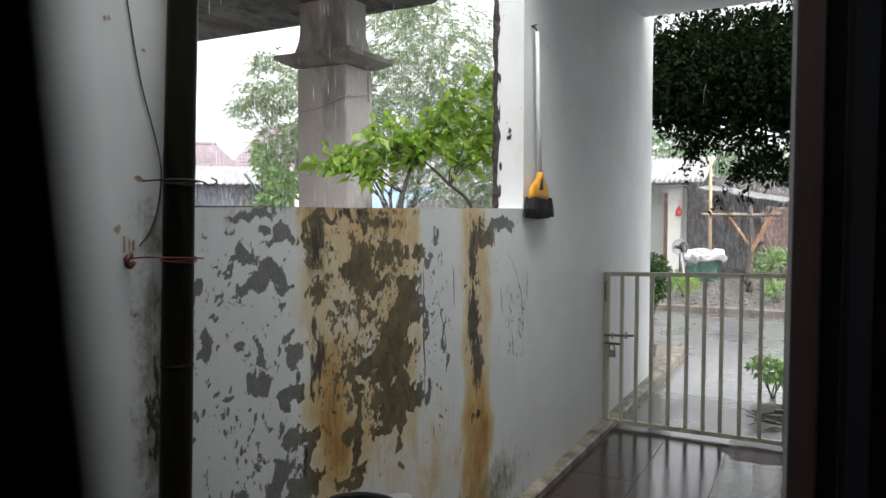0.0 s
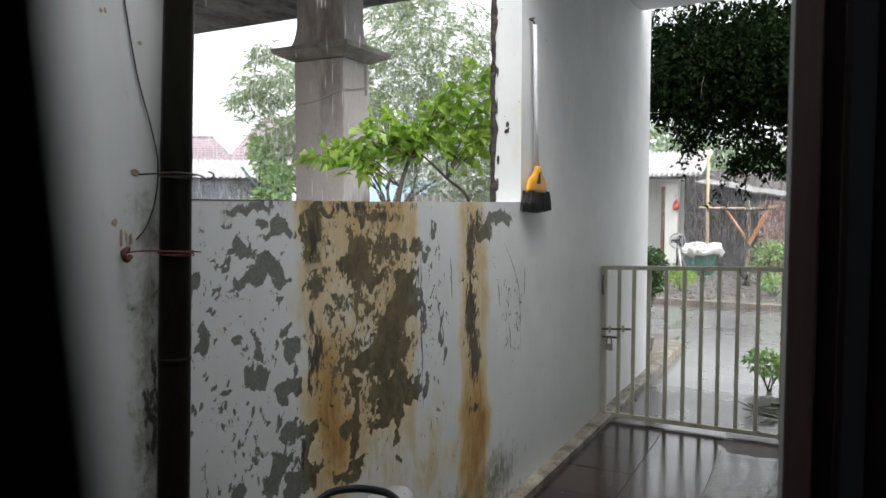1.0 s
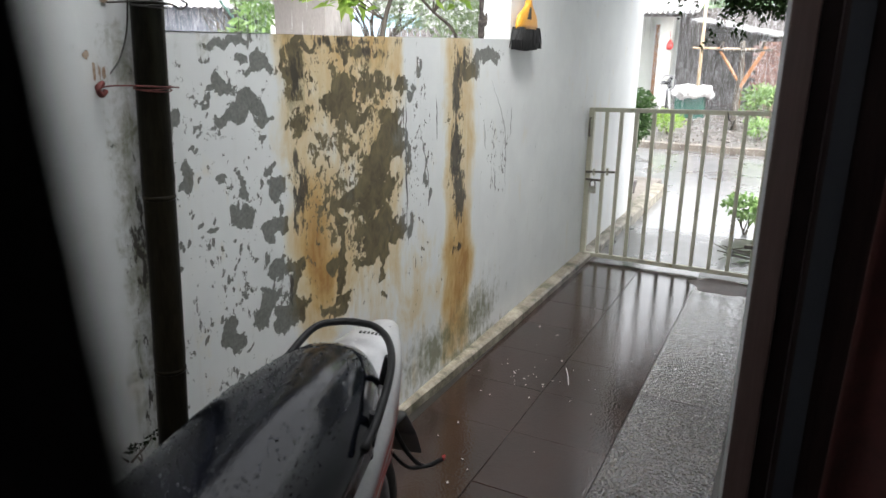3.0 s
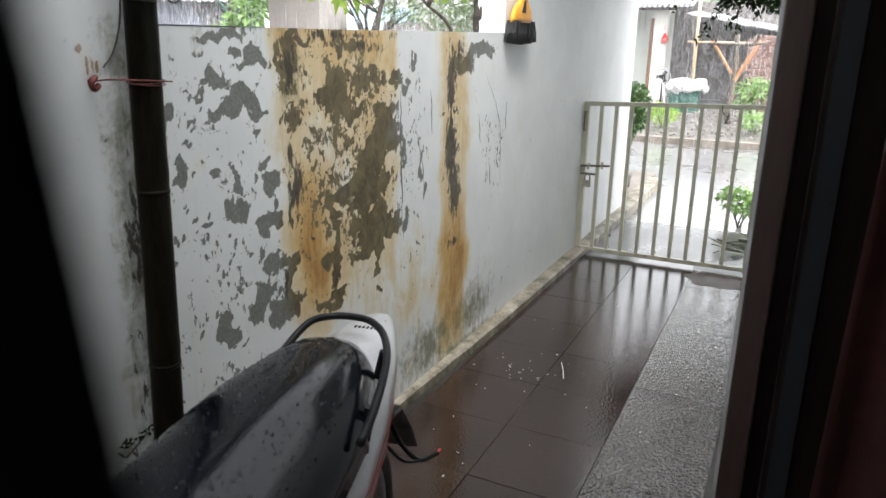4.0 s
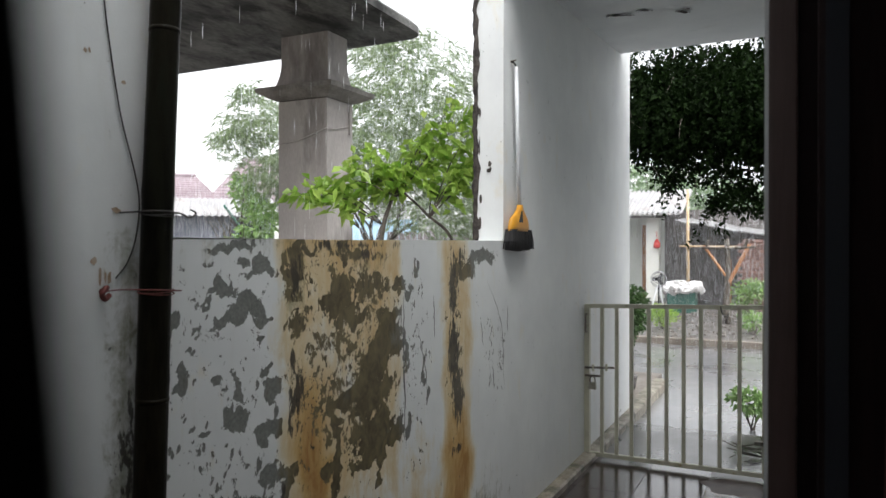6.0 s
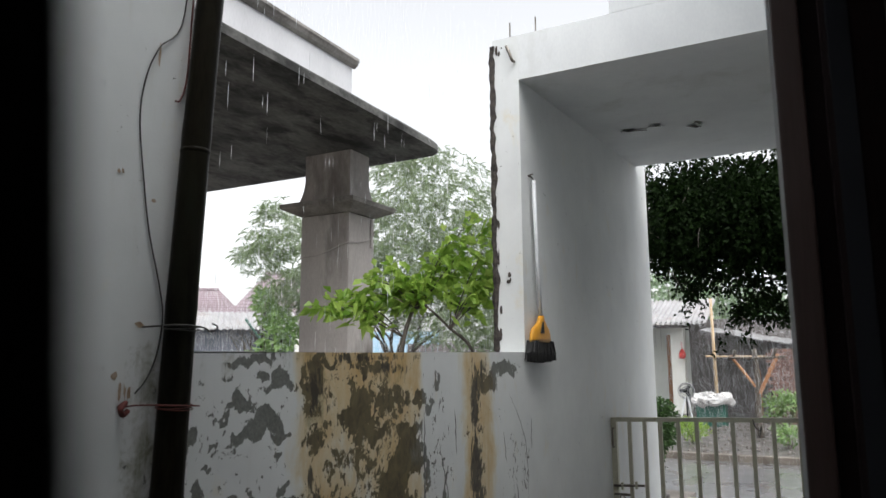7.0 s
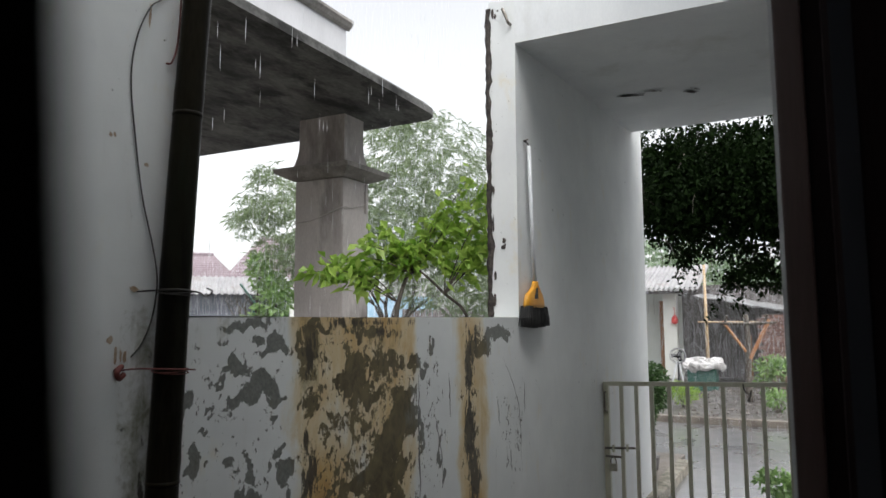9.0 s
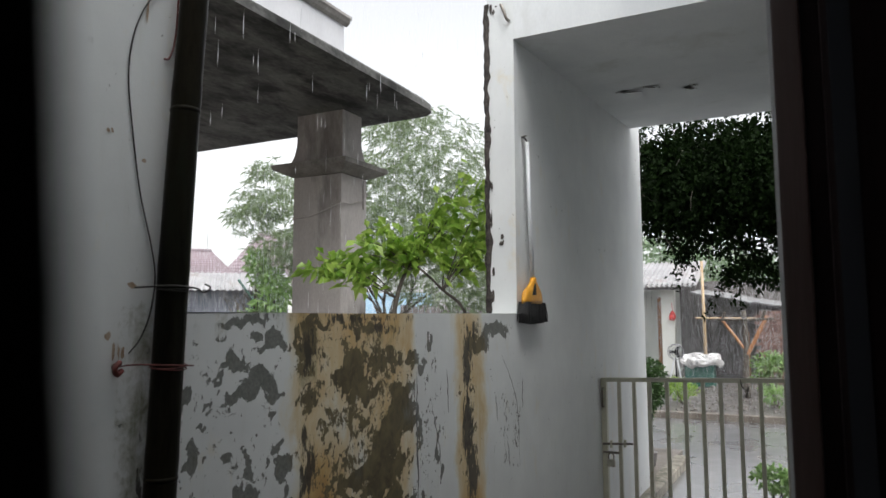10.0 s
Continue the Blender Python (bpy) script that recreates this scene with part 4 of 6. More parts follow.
part("seat", loft([seat_ring(*r) for r in seat_rows]), M_SEAT, scooter, "black vinyl seat beaded with rain", smooth=True)


def body_ring(x, half, top, low, n=24):
    return [(x, half * math.copysign(abs(math.cos(a)) ** 0.6, math.cos(a)), (top + low) / 2 + (top - low) / 2 * math.copysign(abs(math.sin(a)) ** 0.7, math.sin(a))) for a in np.linspace(0, math.tau, n + 1)[:-1]]


tail_rows = [(-0.12, .10, .66, .42), (0.10, .145, .662, .43), (0.30, .162, .680, .47), (0.50, .165, .715, .53), (0.66, .150, .750, .58), (0.78, .125, .785, .63), (0.88, .098, .803, .67), (0.96, .070, .806, .70), (1.03, .04, .800, .735), (1.06, .016, .79, .75)]
part("tail_cowl", loft([body_ring(*r) for r in tail_rows]), M_SILVER, scooter, "silver tail panel", smooth=True)
for sgn in (-1, 1):
    for dz, x0, x1 in ((0.0, 0.42, 0.90), (-0.018, 0.36, 0.80), (-0.034, 0.34, 0.68)):
        bm = bmesh.new()
        n = 22
        up, dn = [], []
        for i in range(n):
            x = x0 + (x1 - x0) * i / (n - 1)
            hw = np.interp(x, [r[0] for r in tail_rows], [r[1] for r in tail_rows])
            zt = np.interp(x, [r[0] for r in tail_rows], [r[2] for r in tail_rows])
            zl = np.interp(x, [r[0] for r in tail_rows], [r[3] for r in tail_rows])
            zc = (zt + zl) / 2 + 0.022 + dz + 0.004 * math.sin(i * 0.9)
            th = 0.006 * math.sin(math.pi * (i + 0.4) / n)
            up.append(bm.verts.new((x, sgn * (hw + 0.0025), zc + th)))
            dn.append(bm.verts.new((x, sgn * (hw + 0.0025), zc - th)))
        for i in range(n - 1):
            bm.faces.new((up[i], up[i + 1], dn[i + 1], dn[i]))
        part("decal", bm, M_RED, scooter, "red swoosh decal")
bm = bmesh.new()
for k in range(6):
    add_box(bm, 0.918, 0.928, -0.030 + 0.0105 * k, -0.025 + 0.0105 * k, 0.8035, 0.8065)
part("lettering", bm, M_BLACK, scooter, "small dark letter bars")
for y_ in (-0.034, 0.034):
    part("seam", tube([(x, y_ * (1.25 - 0.4 * (x - 0.8) / 0.2), float(np.interp(x, [r[0] for r in tail_rows], [r[2] for r in tail_rows])) - 0.0035) for x in np.linspace(0.80, 0.99, 8)], 0.0018, 6), M_BLACK, scooter, "thin dark panel seam")
rail = smooth_line([(0.46, -0.168, 0.778), (0.55, -0.164, 0.802), (0.70, -0.136, 0.832), (0.80, -0.094, 0.845), (0.855, -0.045, 0.851), (0.868, 0.0, 0.853), (0.862, 0.055, 0.852), (0.82, 0.10, 0.848), (0.74, 0.125, 0.812), (0.64, 0.142, 0.765), (0.54, 0.15, 0.715)])
part("grab_rail", tube(rail, 0.0088, 12), M_BLACK, scooter, "black grab rail", smooth=True)
for sgn in (-1, 1):
    part("rail_bracket", tube([(0.56, sgn * 0.150, 0.735 if sgn > 0 else 0.80), (0.56, sgn * 0.135, 0.69)], 0.010, 8), M_BLACK, scooter)
    part("rail_bracket", tube([(0.74, sgn * 0.116, 0.812 if sgn > 0 else 0.836), (0.74, sgn * 0.10, 0.77)], 0.010, 8), M_BLACK, scooter)
part("tail_lamp", loft([body_ring(0.985, .05, .745, .685), body_ring(1.03, .044, .735, .69), body_ring(1.045, .02, .725, .70)]), M_RED, scooter, "red tail lamp", smooth=True)
part("mudguard", loft([body_ring(0.76, .09, .625, .595), body_ring(0.95, .088, .59, .565), body_ring(1.05, .082, .48, .462), body_ring(1.13, .075, .365, .352)]), M_BLACK, scooter, "black rear mudguard", smooth=True)
part("stay", tube(smooth_line([(0.98, -0.03, 0.54), (1.02, -0.06, 0.43), (1.06, -0.10, 0.36), (1.13, -0.135, 0.345)]), 0.007, 8), M_BLACK, scooter, "steel plate stay")
part("stay", tube(smooth_line([(0.94, -0.02, 0.50), (1.0, -0.07, 0.39), (1.08, -0.115, 0.352)]), 0.005, 8), M_BLACK, scooter, "steel plate stay")
part("reflector", boxed(1.13, 1.15, -0.142, -0.132, 0.341, 0.349, 0.002), M_RED, scooter, "red reflector tip")


def wheel(cx):
    def ring_profile(R, prof, n=40):
        bm = bmesh.new()
        rows_ = [[bm.verts.new((cx + (R + dr) * math.cos(a), y, 0.285 + (R + dr) * math.sin(a))) for (dr, y) in prof] for a in np.linspace(0, math.tau, n + 1)[:-1]]
        for i in range(n):
            r0, r1 = rows_[i], rows_[(i + 1) % n]
            for k in range(len(prof)):
                q = (k + 1) % len(prof)
                bm.faces.new((r0[k], r0[q], r1[q], r1[k]))
        return bm
    w_ = part("wheel", tube([(cx, -0.06, 0.285), (cx, 0.06, 0.285)], 0.045, 16), M_ALLOY, scooter, "grey hub")
    part("tyre", ring_profile(0.25, [(-0.03, -0.036), (0.0, -0.045), (0.022, -0.034), (0.034, -0.012), (0.034, 0.012), (0.022, 0.034), (0.0, 0.045), (-0.03, 0.036)]), M_TYRE, w_, smooth=True)
    part("rim", ring_profile(0.21, [(-0.012, -0.032), (0.012, -0.036), (0.012, 0.036), (-0.012, 0.032)]), M_ALLOY, w_, smooth=True)
    bm = bmesh.new()
    for k in range(5):
        a = k * math.tau / 5 + 0.3
        add_tube(bm, [(cx + 0.035 * math.cos(a), 0, 0.285 + 0.035 * math.sin(a)), (cx + 0.205 * math.cos(a), 0, 0.285 + 0.205 * math.sin(a))], [0.016, 0.011], 6)
        part("spoke", bm, M_ALLOY, w_)
        bm = bmesh.new()
    bm.free()


wheel(0.745)
wheel(-0.62)
part("engine", boxed(0.10, 0.62, -0.11, 0.07, 0.22, 0.42, 0.03), M_ALLOY, scooter, "grey engine and swing arm")
part("muffler", tube([(0.25, -0.13, 0.26), (0.45, -0.15, 0.29), (0.80, -0.155, 0.36)], [0.025, 0.048, 0.045], 14), M_BLACK, scooter, "black exhaust muffler", smooth=True)
part("footboard", boxed(-0.48, -0.08, -0.15, 0.15, 0.27, 0.33, 0.02), M_BLACK, scooter)
part("leg_shield", loft([body_ring(-0.50, .17, .80, .28), body_ring(-0.56, .15, .92, .34), body_ring(-0.60, .08, .95, .45)]), M_SILVER, scooter, "silver leg shield", smooth=True)
part("fork", tube([(-0.62, 0.055, 0.285), (-0.52, 0.055, 0.62)], 0.018, 10), M_STEEL, scooter)
part("handlebar", tube(smooth_line([(-0.40, -0.33, 0.96), (-0.47, -0.18, 0.99), (-0.50, 0.0, 0.97), (-0.47, 0.18, 0.99), (-0.40, 0.33, 0.96)]), 0.014, 10), M_BLACK, scooter, smooth=True)
part("side_stand", tube([(-0.02, 0.10, 0.27), (0.02, 0.19, 0.008)], 0.010, 8), M_STEEL, scooter)


def raindrops():
    """Domed drops on the seat, uneven in size, thicker on the nearer half."""
    rng = random.Random(11)
    verts, faces = [], []
    xs_ = [r[0] for r in seat_rows]
    for i in range(2400):
        x = rng.uniform(-0.05, 0.74)
        half = np.interp(x, xs_, [r[1] for r in seat_rows])
        f = rng.uniform(-0.82, 0.82)
        top = np.interp(x, xs_, [r[2] for r in seat_rows])
        low = np.interp(x, xs_, [r[3] for r in seat_rows])
        crown = np.interp(x, xs_, [r[4] for r in seat_rows])
        y = half * f
        s_ = math.sqrt(max(0, 1 - abs(f) ** (2 / 0.55)))
        z = (top + low) / 2 + (top - low) / 2 * s_ ** 0.6 - crown * f * f * 0.5
        r = 0.0008 + 0.0019 * rng.random() ** 3
        k = len(verts)
        st = rng.uniform(1.0, 1.9)
        for (q, h) in ((1.0, -0.1), (0.75, 0.45)):
            for j in range(6):
                a = j * math.tau / 6
                verts.append((x + r * q * st * math.cos(a), y + 0.020 + r * q * math.sin(a), z + r * h))
        verts.append((x, y + 0.020, z + r * 0.62))
        for j in range(6):
            faces.append((k + j, k + (j + 1) % 6, k + 6 + (j + 1) % 6, k + 6 + j))
            faces.append((k + 6 + j, k + 6 + (j + 1) % 6, k + 12))
    ob = raw_mesh("raindrops", verts, faces, M_WATERDROP, scooter, smooth=True)
    tagged(ob, kind="stuff")


raindrops()

# ---- neighbour's porch: column, canopy, parapet ----
CX, CY, CZ = 3.81, 2.73, 3.00
porch = base("porch", (0, 0, -0.1), label="grey cement porch with a square column and a dark concrete canopy", category="porch")
column = part("column", boxed(CX, CX + 0.30, CY, CY + 0.40, 0.0, 2.575, 0.012), M_RENDER, porch, "rain-stained cement column")


def rect(x0, x1, y0, y1, z):
    return [(x0, y0, z), (x1, y0, z), (x1, y1, z), (x0, y1, z)]


neck = [rect(CX + 0.0, CX + 0.30, CY + 0.0, CY + 0.40, 2.655)]
for f in np.linspace(0, 1, 7):
    e = 0.055 * (1 - f) ** 2.2
    neck.append(rect(CX + 0.02 - e * .3, CX + 0.245 + e, CY + 0.01 - e * .3, CY + 0.39 + e, 2.66 + 0.19 * f))
neck.append(rect(CX + 0.02, CX + 0.245, CY + 0.01, CY + 0.39, CZ + 0.13))
part("neck", loft(neck), M_RENDER, porch, "flared column neck")
part("capital", loft([rect(CX - 0.01, CX + 0.31, CY - 0.01, CY + 0.41, 2.578), rect(CX - 0.105, CX + 0.405, CY - 0.105, CY + 0.505, 2.625), rect(CX - 0.11, CX + 0.41, CY - 0.11, CY + 0.51, 2.655), rect(CX - 0.01, CX + 0.31, CY - 0.01, CY + 0.41, 2.675)]), M_CAP, porch, "projecting weathered ledge on the column")


def canopy():
    """A thin slab with a rounded outer corner and an edge that thins out."""
    bm = bmesh.new()
    out = [(-2.5, 2.19), (1.0, 2.20), (3.2, 2.21), (3.75, 2.22)]
    for a in np.linspace(-math.pi / 2, 0, 8):
        out.append((4.10 + 0.14 * math.cos(a), 2.37 + 0.14 * math.sin(a)))
    out += [(4.26, 3.2), (4.25, 4.4), (4.25, 6.6), (-2.5, 6.6)]
    c = Vector((1.5, 4.4, 0))

    def ring(inset, z):
        vs = []
        for x, y in out:
            d = (c - Vector((x, y, 0))).normalized()
            vs.append(bm.verts.new((x + d.x * inset, y + d.y * inset, z)))
        return vs
    rr_ = [ring(0.30, CZ + 0.012), ring(0.06, CZ + 0.002), ring(0.0, CZ + 0.008), ring(0.0, CZ + 0.052), ring(0.05, CZ + 0.085), ring(0.5, CZ + 0.20)]
    for a, b in zip(rr_, rr_[1:]):
        for k in range(len(out)):
            q = (k + 1) % len(out)
            bm.faces.new((a[k], a[q], b[q], b[k]))
    bm.faces.new(rr_[0][::-1])
    bm.faces.new(rr_[-1])
    return bm


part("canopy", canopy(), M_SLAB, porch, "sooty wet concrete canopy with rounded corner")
part("parapet", boxed(-2.4, 3.50, 2.50, 2.64, CZ + 0.07, 3.46), M_PARAPET, porch, "pale grey parapet wall")
part("parapet", boxed(3.36, 3.50, 2.642, 6.4, CZ + 0.07, 3.46), M_PARAPET, porch, "pale grey parapet wall")
part("moulding", loft([[(x, y, z) for y, z in ((2.495, 3.415), (2.475, 3.43), (2.465, 3.445), (2.455, 3.455), (2.455, 3.472), (2.66, 3.472), (2.66, 3.462), (2.499, 3.462))] for x in (-2.45, 3.52)]), M_CAP, porch, "dark weathered moulding")
part("wall", boxed(-2.4, 0.4, 5.6, 5.75, 0.0, CZ + 0.09), M_RENDER, porch)
string = base("column_string", (CX, CY, 2.25), label="thin string of beads slung round the column", category="string")
part("strand", tube(smooth_line([(-0.006, 0.40, -0.06), (-0.006, 0.25, -0.05), (-0.006, 0.1, -0.01), (-0.006, -0.006, 0.02), (0.10, -0.006, 0.03), (0.25, -0.006, 0.075), (0.305, -0.006, 0.13)]), 0.004, 6), M_RENDER, string)
part("conduit", boxed(CX + 0.245, CX + 0.262, CY - 0.015, CY - 0.001, 2.36, 2.56, 0.003), M_RENDER, column, "small cable conduit")

# ---- trees and shrubs ----


def limbs(bm, rng, start, heading, length, radius, depth, tips, bend=0.35):
    """A tapered limb that forks; the ends go into tips."""
    pts, rad = [Vector(start)], [radius]
    d = Vector(heading).normalized()
    n = 5
    for i in range(n):
        d = (d + Vector((rng.uniform(-1, 1), rng.uniform(-1, 1), rng.uniform(-0.5, 0.8))) * bend * 0.35).normalized()
        pts.append(pts[-1] + d * length / n)
        rad.append(radius * (1 - 0.55 * (i + 1) / n))
    add_tube(bm, pts, rad, 7 if depth > 1 else 5)
    if depth == 0:
        tips.append((pts[-1], d))
        return
    for k in range(rng.choice((2, 3))):
        nd = (d + Vector((rng.uniform(-1, 1), rng.uniform(-1, 1), rng.uniform(-0.3, 0.9))) * 0.8).normalized()
        limbs(bm, rng, pts[-1 - (k % 2)], nd, length * rng.uniform(0.6, 0.8), rad[-1] * 0.9, depth - 1, tips, bend)
    tips.append((pts[-1], d))


def weeping_tree(name, at, height, lumps, n_twigs, per, seed, label, leaf, leaf_len, leaf_w):
    """A trunk with forking limbs, and hanging twigs of narrow leaves in uneven lumps."""
    tree = base(name, at, label=label, category="tree")
    rng = random.Random(seed)
    nr = np.random.default_rng(seed)
    bm = bmesh.new()
    tips = []
    add_tube(bm, smooth_line([(0, 0, -0.1), (0.05, 0.03, height * .15), (-0.04, 0.05, height * .3)], 4), [0.14 - 0.006 * i for i in range(9)], 9)
    for k in range(6):
        a = k * math.tau / 6 + 0.4
        limbs(bm, rng, (-0.04, 0.05, height * .28), (math.cos(a) * .7, math.sin(a) * .7, 0.9), height * .12, 0.045, 3, tips)
    part("trunk", bm, M_BARK, tree, "grey branching trunk", smooth=True)
    roots, out = cloud(nr, lumps, n_twigs)
    where, along = [], []
    for p, q in zip(roots, out):
        d = Vector((q[0], q[1], 0.25)).normalized() * 0.55 + Vector((0, 0, -0.55))
        for j in range(per):
            f = j / per
            w_ = Vector(p) + d * (leaf_len * 2.6 * f) + Vector((0, 0, 0.12 * leaf_len * math.sin(3 * f)))
            where.append(w_)
            along.append((d.x + nr.normal(0, .55), d.y + nr.normal(0, .55), d.z + nr.normal(0, .35)))
    part_ob = leaf_mesh("crown", np.array(where), np.array(along), leaf_len, leaf_w, leaf, tree, nr, 0.15)
    return tree


weeping_tree("willow_leaved_tree", (10.3, 6.3, -0.1), 5.0,
             [(0.2, -0.5, 4.2, 1.5, 1.3, 1.0, 4), (-0.4, 0.3, 3.3, 1.7, 1.5, 1.0, 4), (0.6, -1.2, 3.2, 1.2, 1.2, 1.0, 3), (0.5, -0.9, 2.5, 1.3, 1.2, 0.7, 3), (-0.5, 0.9, 2.9, 1.0, 0.8, 0.7, 2), (0.1, -0.2, 5.0, 0.7, 0.6, 0.4, 0.7)],
             3000, 10, 21, "tall tree with fine hanging grey-green leaves", L_MANGO, 0.14, 0.020)
weeping_tree("willow_leaved_tree", (9.0, 8.1, -0.1), 4.2,
             [(0.10, -0.15, 3.7, 0.42, 0.4, 0.45, 3), (-0.12, 0.1, 3.4, 0.34, 0.3, 0.4, 2), (0.15, -0.25, 2.7, 0.36, 0.36, 0.6, 2), (0.1, -0.1, 4.15, 0.25, 0.25, 0.2, 0.8)],
             320, 10, 23, "slender tree with sparse hanging narrow leaves", L_MANGO, 0.15, 0.022)


def leafy(name, at, lumps, n, leaf, ll, lw, seed, label, category="shrub", stems=4, droop=0.2, up=0.35, group=""):
    """A shrub: stems that fan out from the ground, and single leaves in lumps."""
    ob = base(name, at, label=label, category=category, group=group)
    rng = random.Random(seed)
    nr = np.random.default_rng(seed)
    bm = bmesh.new()
    for k in range(stems):
        c = lumps[k % len(lumps)]
        e = Vector((c[0] + rng.uniform(-.4, .4) * c[3], c[1] + rng.uniform(-.4, .4) * c[4], c[2]))
        s0 = Vector((rng.uniform(-.03, .03), rng.uniform(-.03, .03), -0.02))
        m_ = s0.lerp(e, 0.5) + Vector((rng.uniform(-.05, .05), rng.uniform(-.05, .05), 0.1 * e.z))
        ln = smooth_line([s0, m_, e], 5)
        r0 = min(0.003 + 0.02 * e.z, 0.012 + 0.012 * e.z)
        add_tube(bm, ln, [r0 * (1 - 0.7 * i / (len(ln) - 1)) for i in range(len(ln))], 6)
    part("stems", bm, M_BARK, ob, smooth=True)
    p, q = cloud(nr, lumps, n)
    d = q + nr.normal(0, .6, q.shape) + np.array([0, 0, up])
    leaf_mesh("crown", p, d, ll, lw, leaf, ob, nr, droop)
    return ob


# the near branch of broad bright leaves over the wall, in sprays along twigs
def broad_leaf_shrub():
    ob = base("broad_leaved_tree", (3.367, 2.051, 0.247), label="young tree with broad bright green wet leaves behind the wall", category="tree")
    nr = np.random.default_rng(31)
    K = 0.783
    bm = bmesh.new()
    add_tube(bm, smooth_line([(0.0, 0.06, -0.24), (0.02, 0.02, 0.8), (-0.02, 0.0, 1.45), (0.0, -0.02, 1.75), (0.06, -0.06, 1.95)], 5), [0.030 - 0.0009 * i for i in range(21)], 8)
    add_tube(bm, smooth_line([(0.10, 0.05, -0.24), (0.2, -0.2, 0.9), (0.25, -0.44, 1.58), (0.12, -0.30, 1.83), (0.02, -0.12, 2.02)], 5), [0.017 - 0.0005 * i for i in range(21)], 8)
    where, along = [], []
    ends = [(-0.36, 0.47, 1.97), (-0.30, 0.38, 2.00), (-0.22, 0.28, 2.05), (-0.14, 0.18, 2.16), (-0.05, 0.08, 2.24), (0.0, -0.02, 2.18), (0.05, -0.12, 2.12), (0.12, -0.28, 2.16), (0.18, -0.42, 2.26), (0.15, -0.34, 2.46), (0.20, -0.46, 2.60),
            (0.24, -0.55, 2.38), (0.26, -0.58, 2.16), (-0.02, 0.12, 2.02), (0.06, -0.10, 2.02), (0.14, -0.34, 2.06), (0.28, -0.62, 2.05), (0.22, -0.52, 2.12), (-0.16, 0.24, 1.98), (0.10, -0.20, 2.30), (0.24, -0.6, 2.54), (0.02, -0.06, 2.08), (0.3, -0.66, 2.28)]
    root = [(0.0, -0.02, 1.75), (0.02, -0.12, 1.95), (0.12, -0.32, 1.8)]
    for i, e in enumerate(ends):
        e = Vector(e)
        s0 = min((Vector(r) for r in root), key=lambda r: (r - e).length)
        ln = smooth_line([s0, s0.lerp(e, 0.5) + Vector((0, 0, 0.05)), e], 5)
        add_tube(bm, ln, [0.006 - 0.0004 * k for k in range(len(ln))], 5)
        d0 = (e - s0).normalized()
        for k in range(40):
            f = nr.uniform(0.45, 1.05)
            p = s0.lerp(e, f) + Vector(nr.normal(0, 0.03, 3))
            where.append(p)
            along.append(d0 * 0.7 + Vector(nr.normal(0, 0.75, 3)) + Vector((0, 0, -0.05)))
    bmesh.ops.scale(bm, vec=(K, K, K), verts=bm.verts)
    part("trunk", bm, M_BARK, ob, "thin grey stems", smooth=True)
    leaf_mesh("crown", np.array(where) * K, np.array(along), 0.080, 0.044, L_BRIGHT, ob, nr, 0.2)


broad_leaf_shrub()
leafy("shrub", (8.85, 7.92, -0.1), [(0, 0, 1.4, .38, .38, .5, 3), (0.1, -.2, 2.05, .28, .28, .4, 2), (-.1, .35, 1.2, .3, .3, .4, 1), (0.05, 0.1, 2.5, .2, .2, .3, 1)], 1900, L_SHRUB, 0.13, 0.05, 41, "pale green bushy shrub behind the wall")
leafy("shrub", (10.6, 5.0, -0.1), [(0, 0, 1.5, .7, .7, .5, 3), (0.1, -.5, 1.9, .5, .5, .5, 2), (0.1, -.9, 1.5, .5, .5, .5, 2)], 1300, L_MANGO, 0.17, 0.05, 43, "grey-green shrub behind the wall")


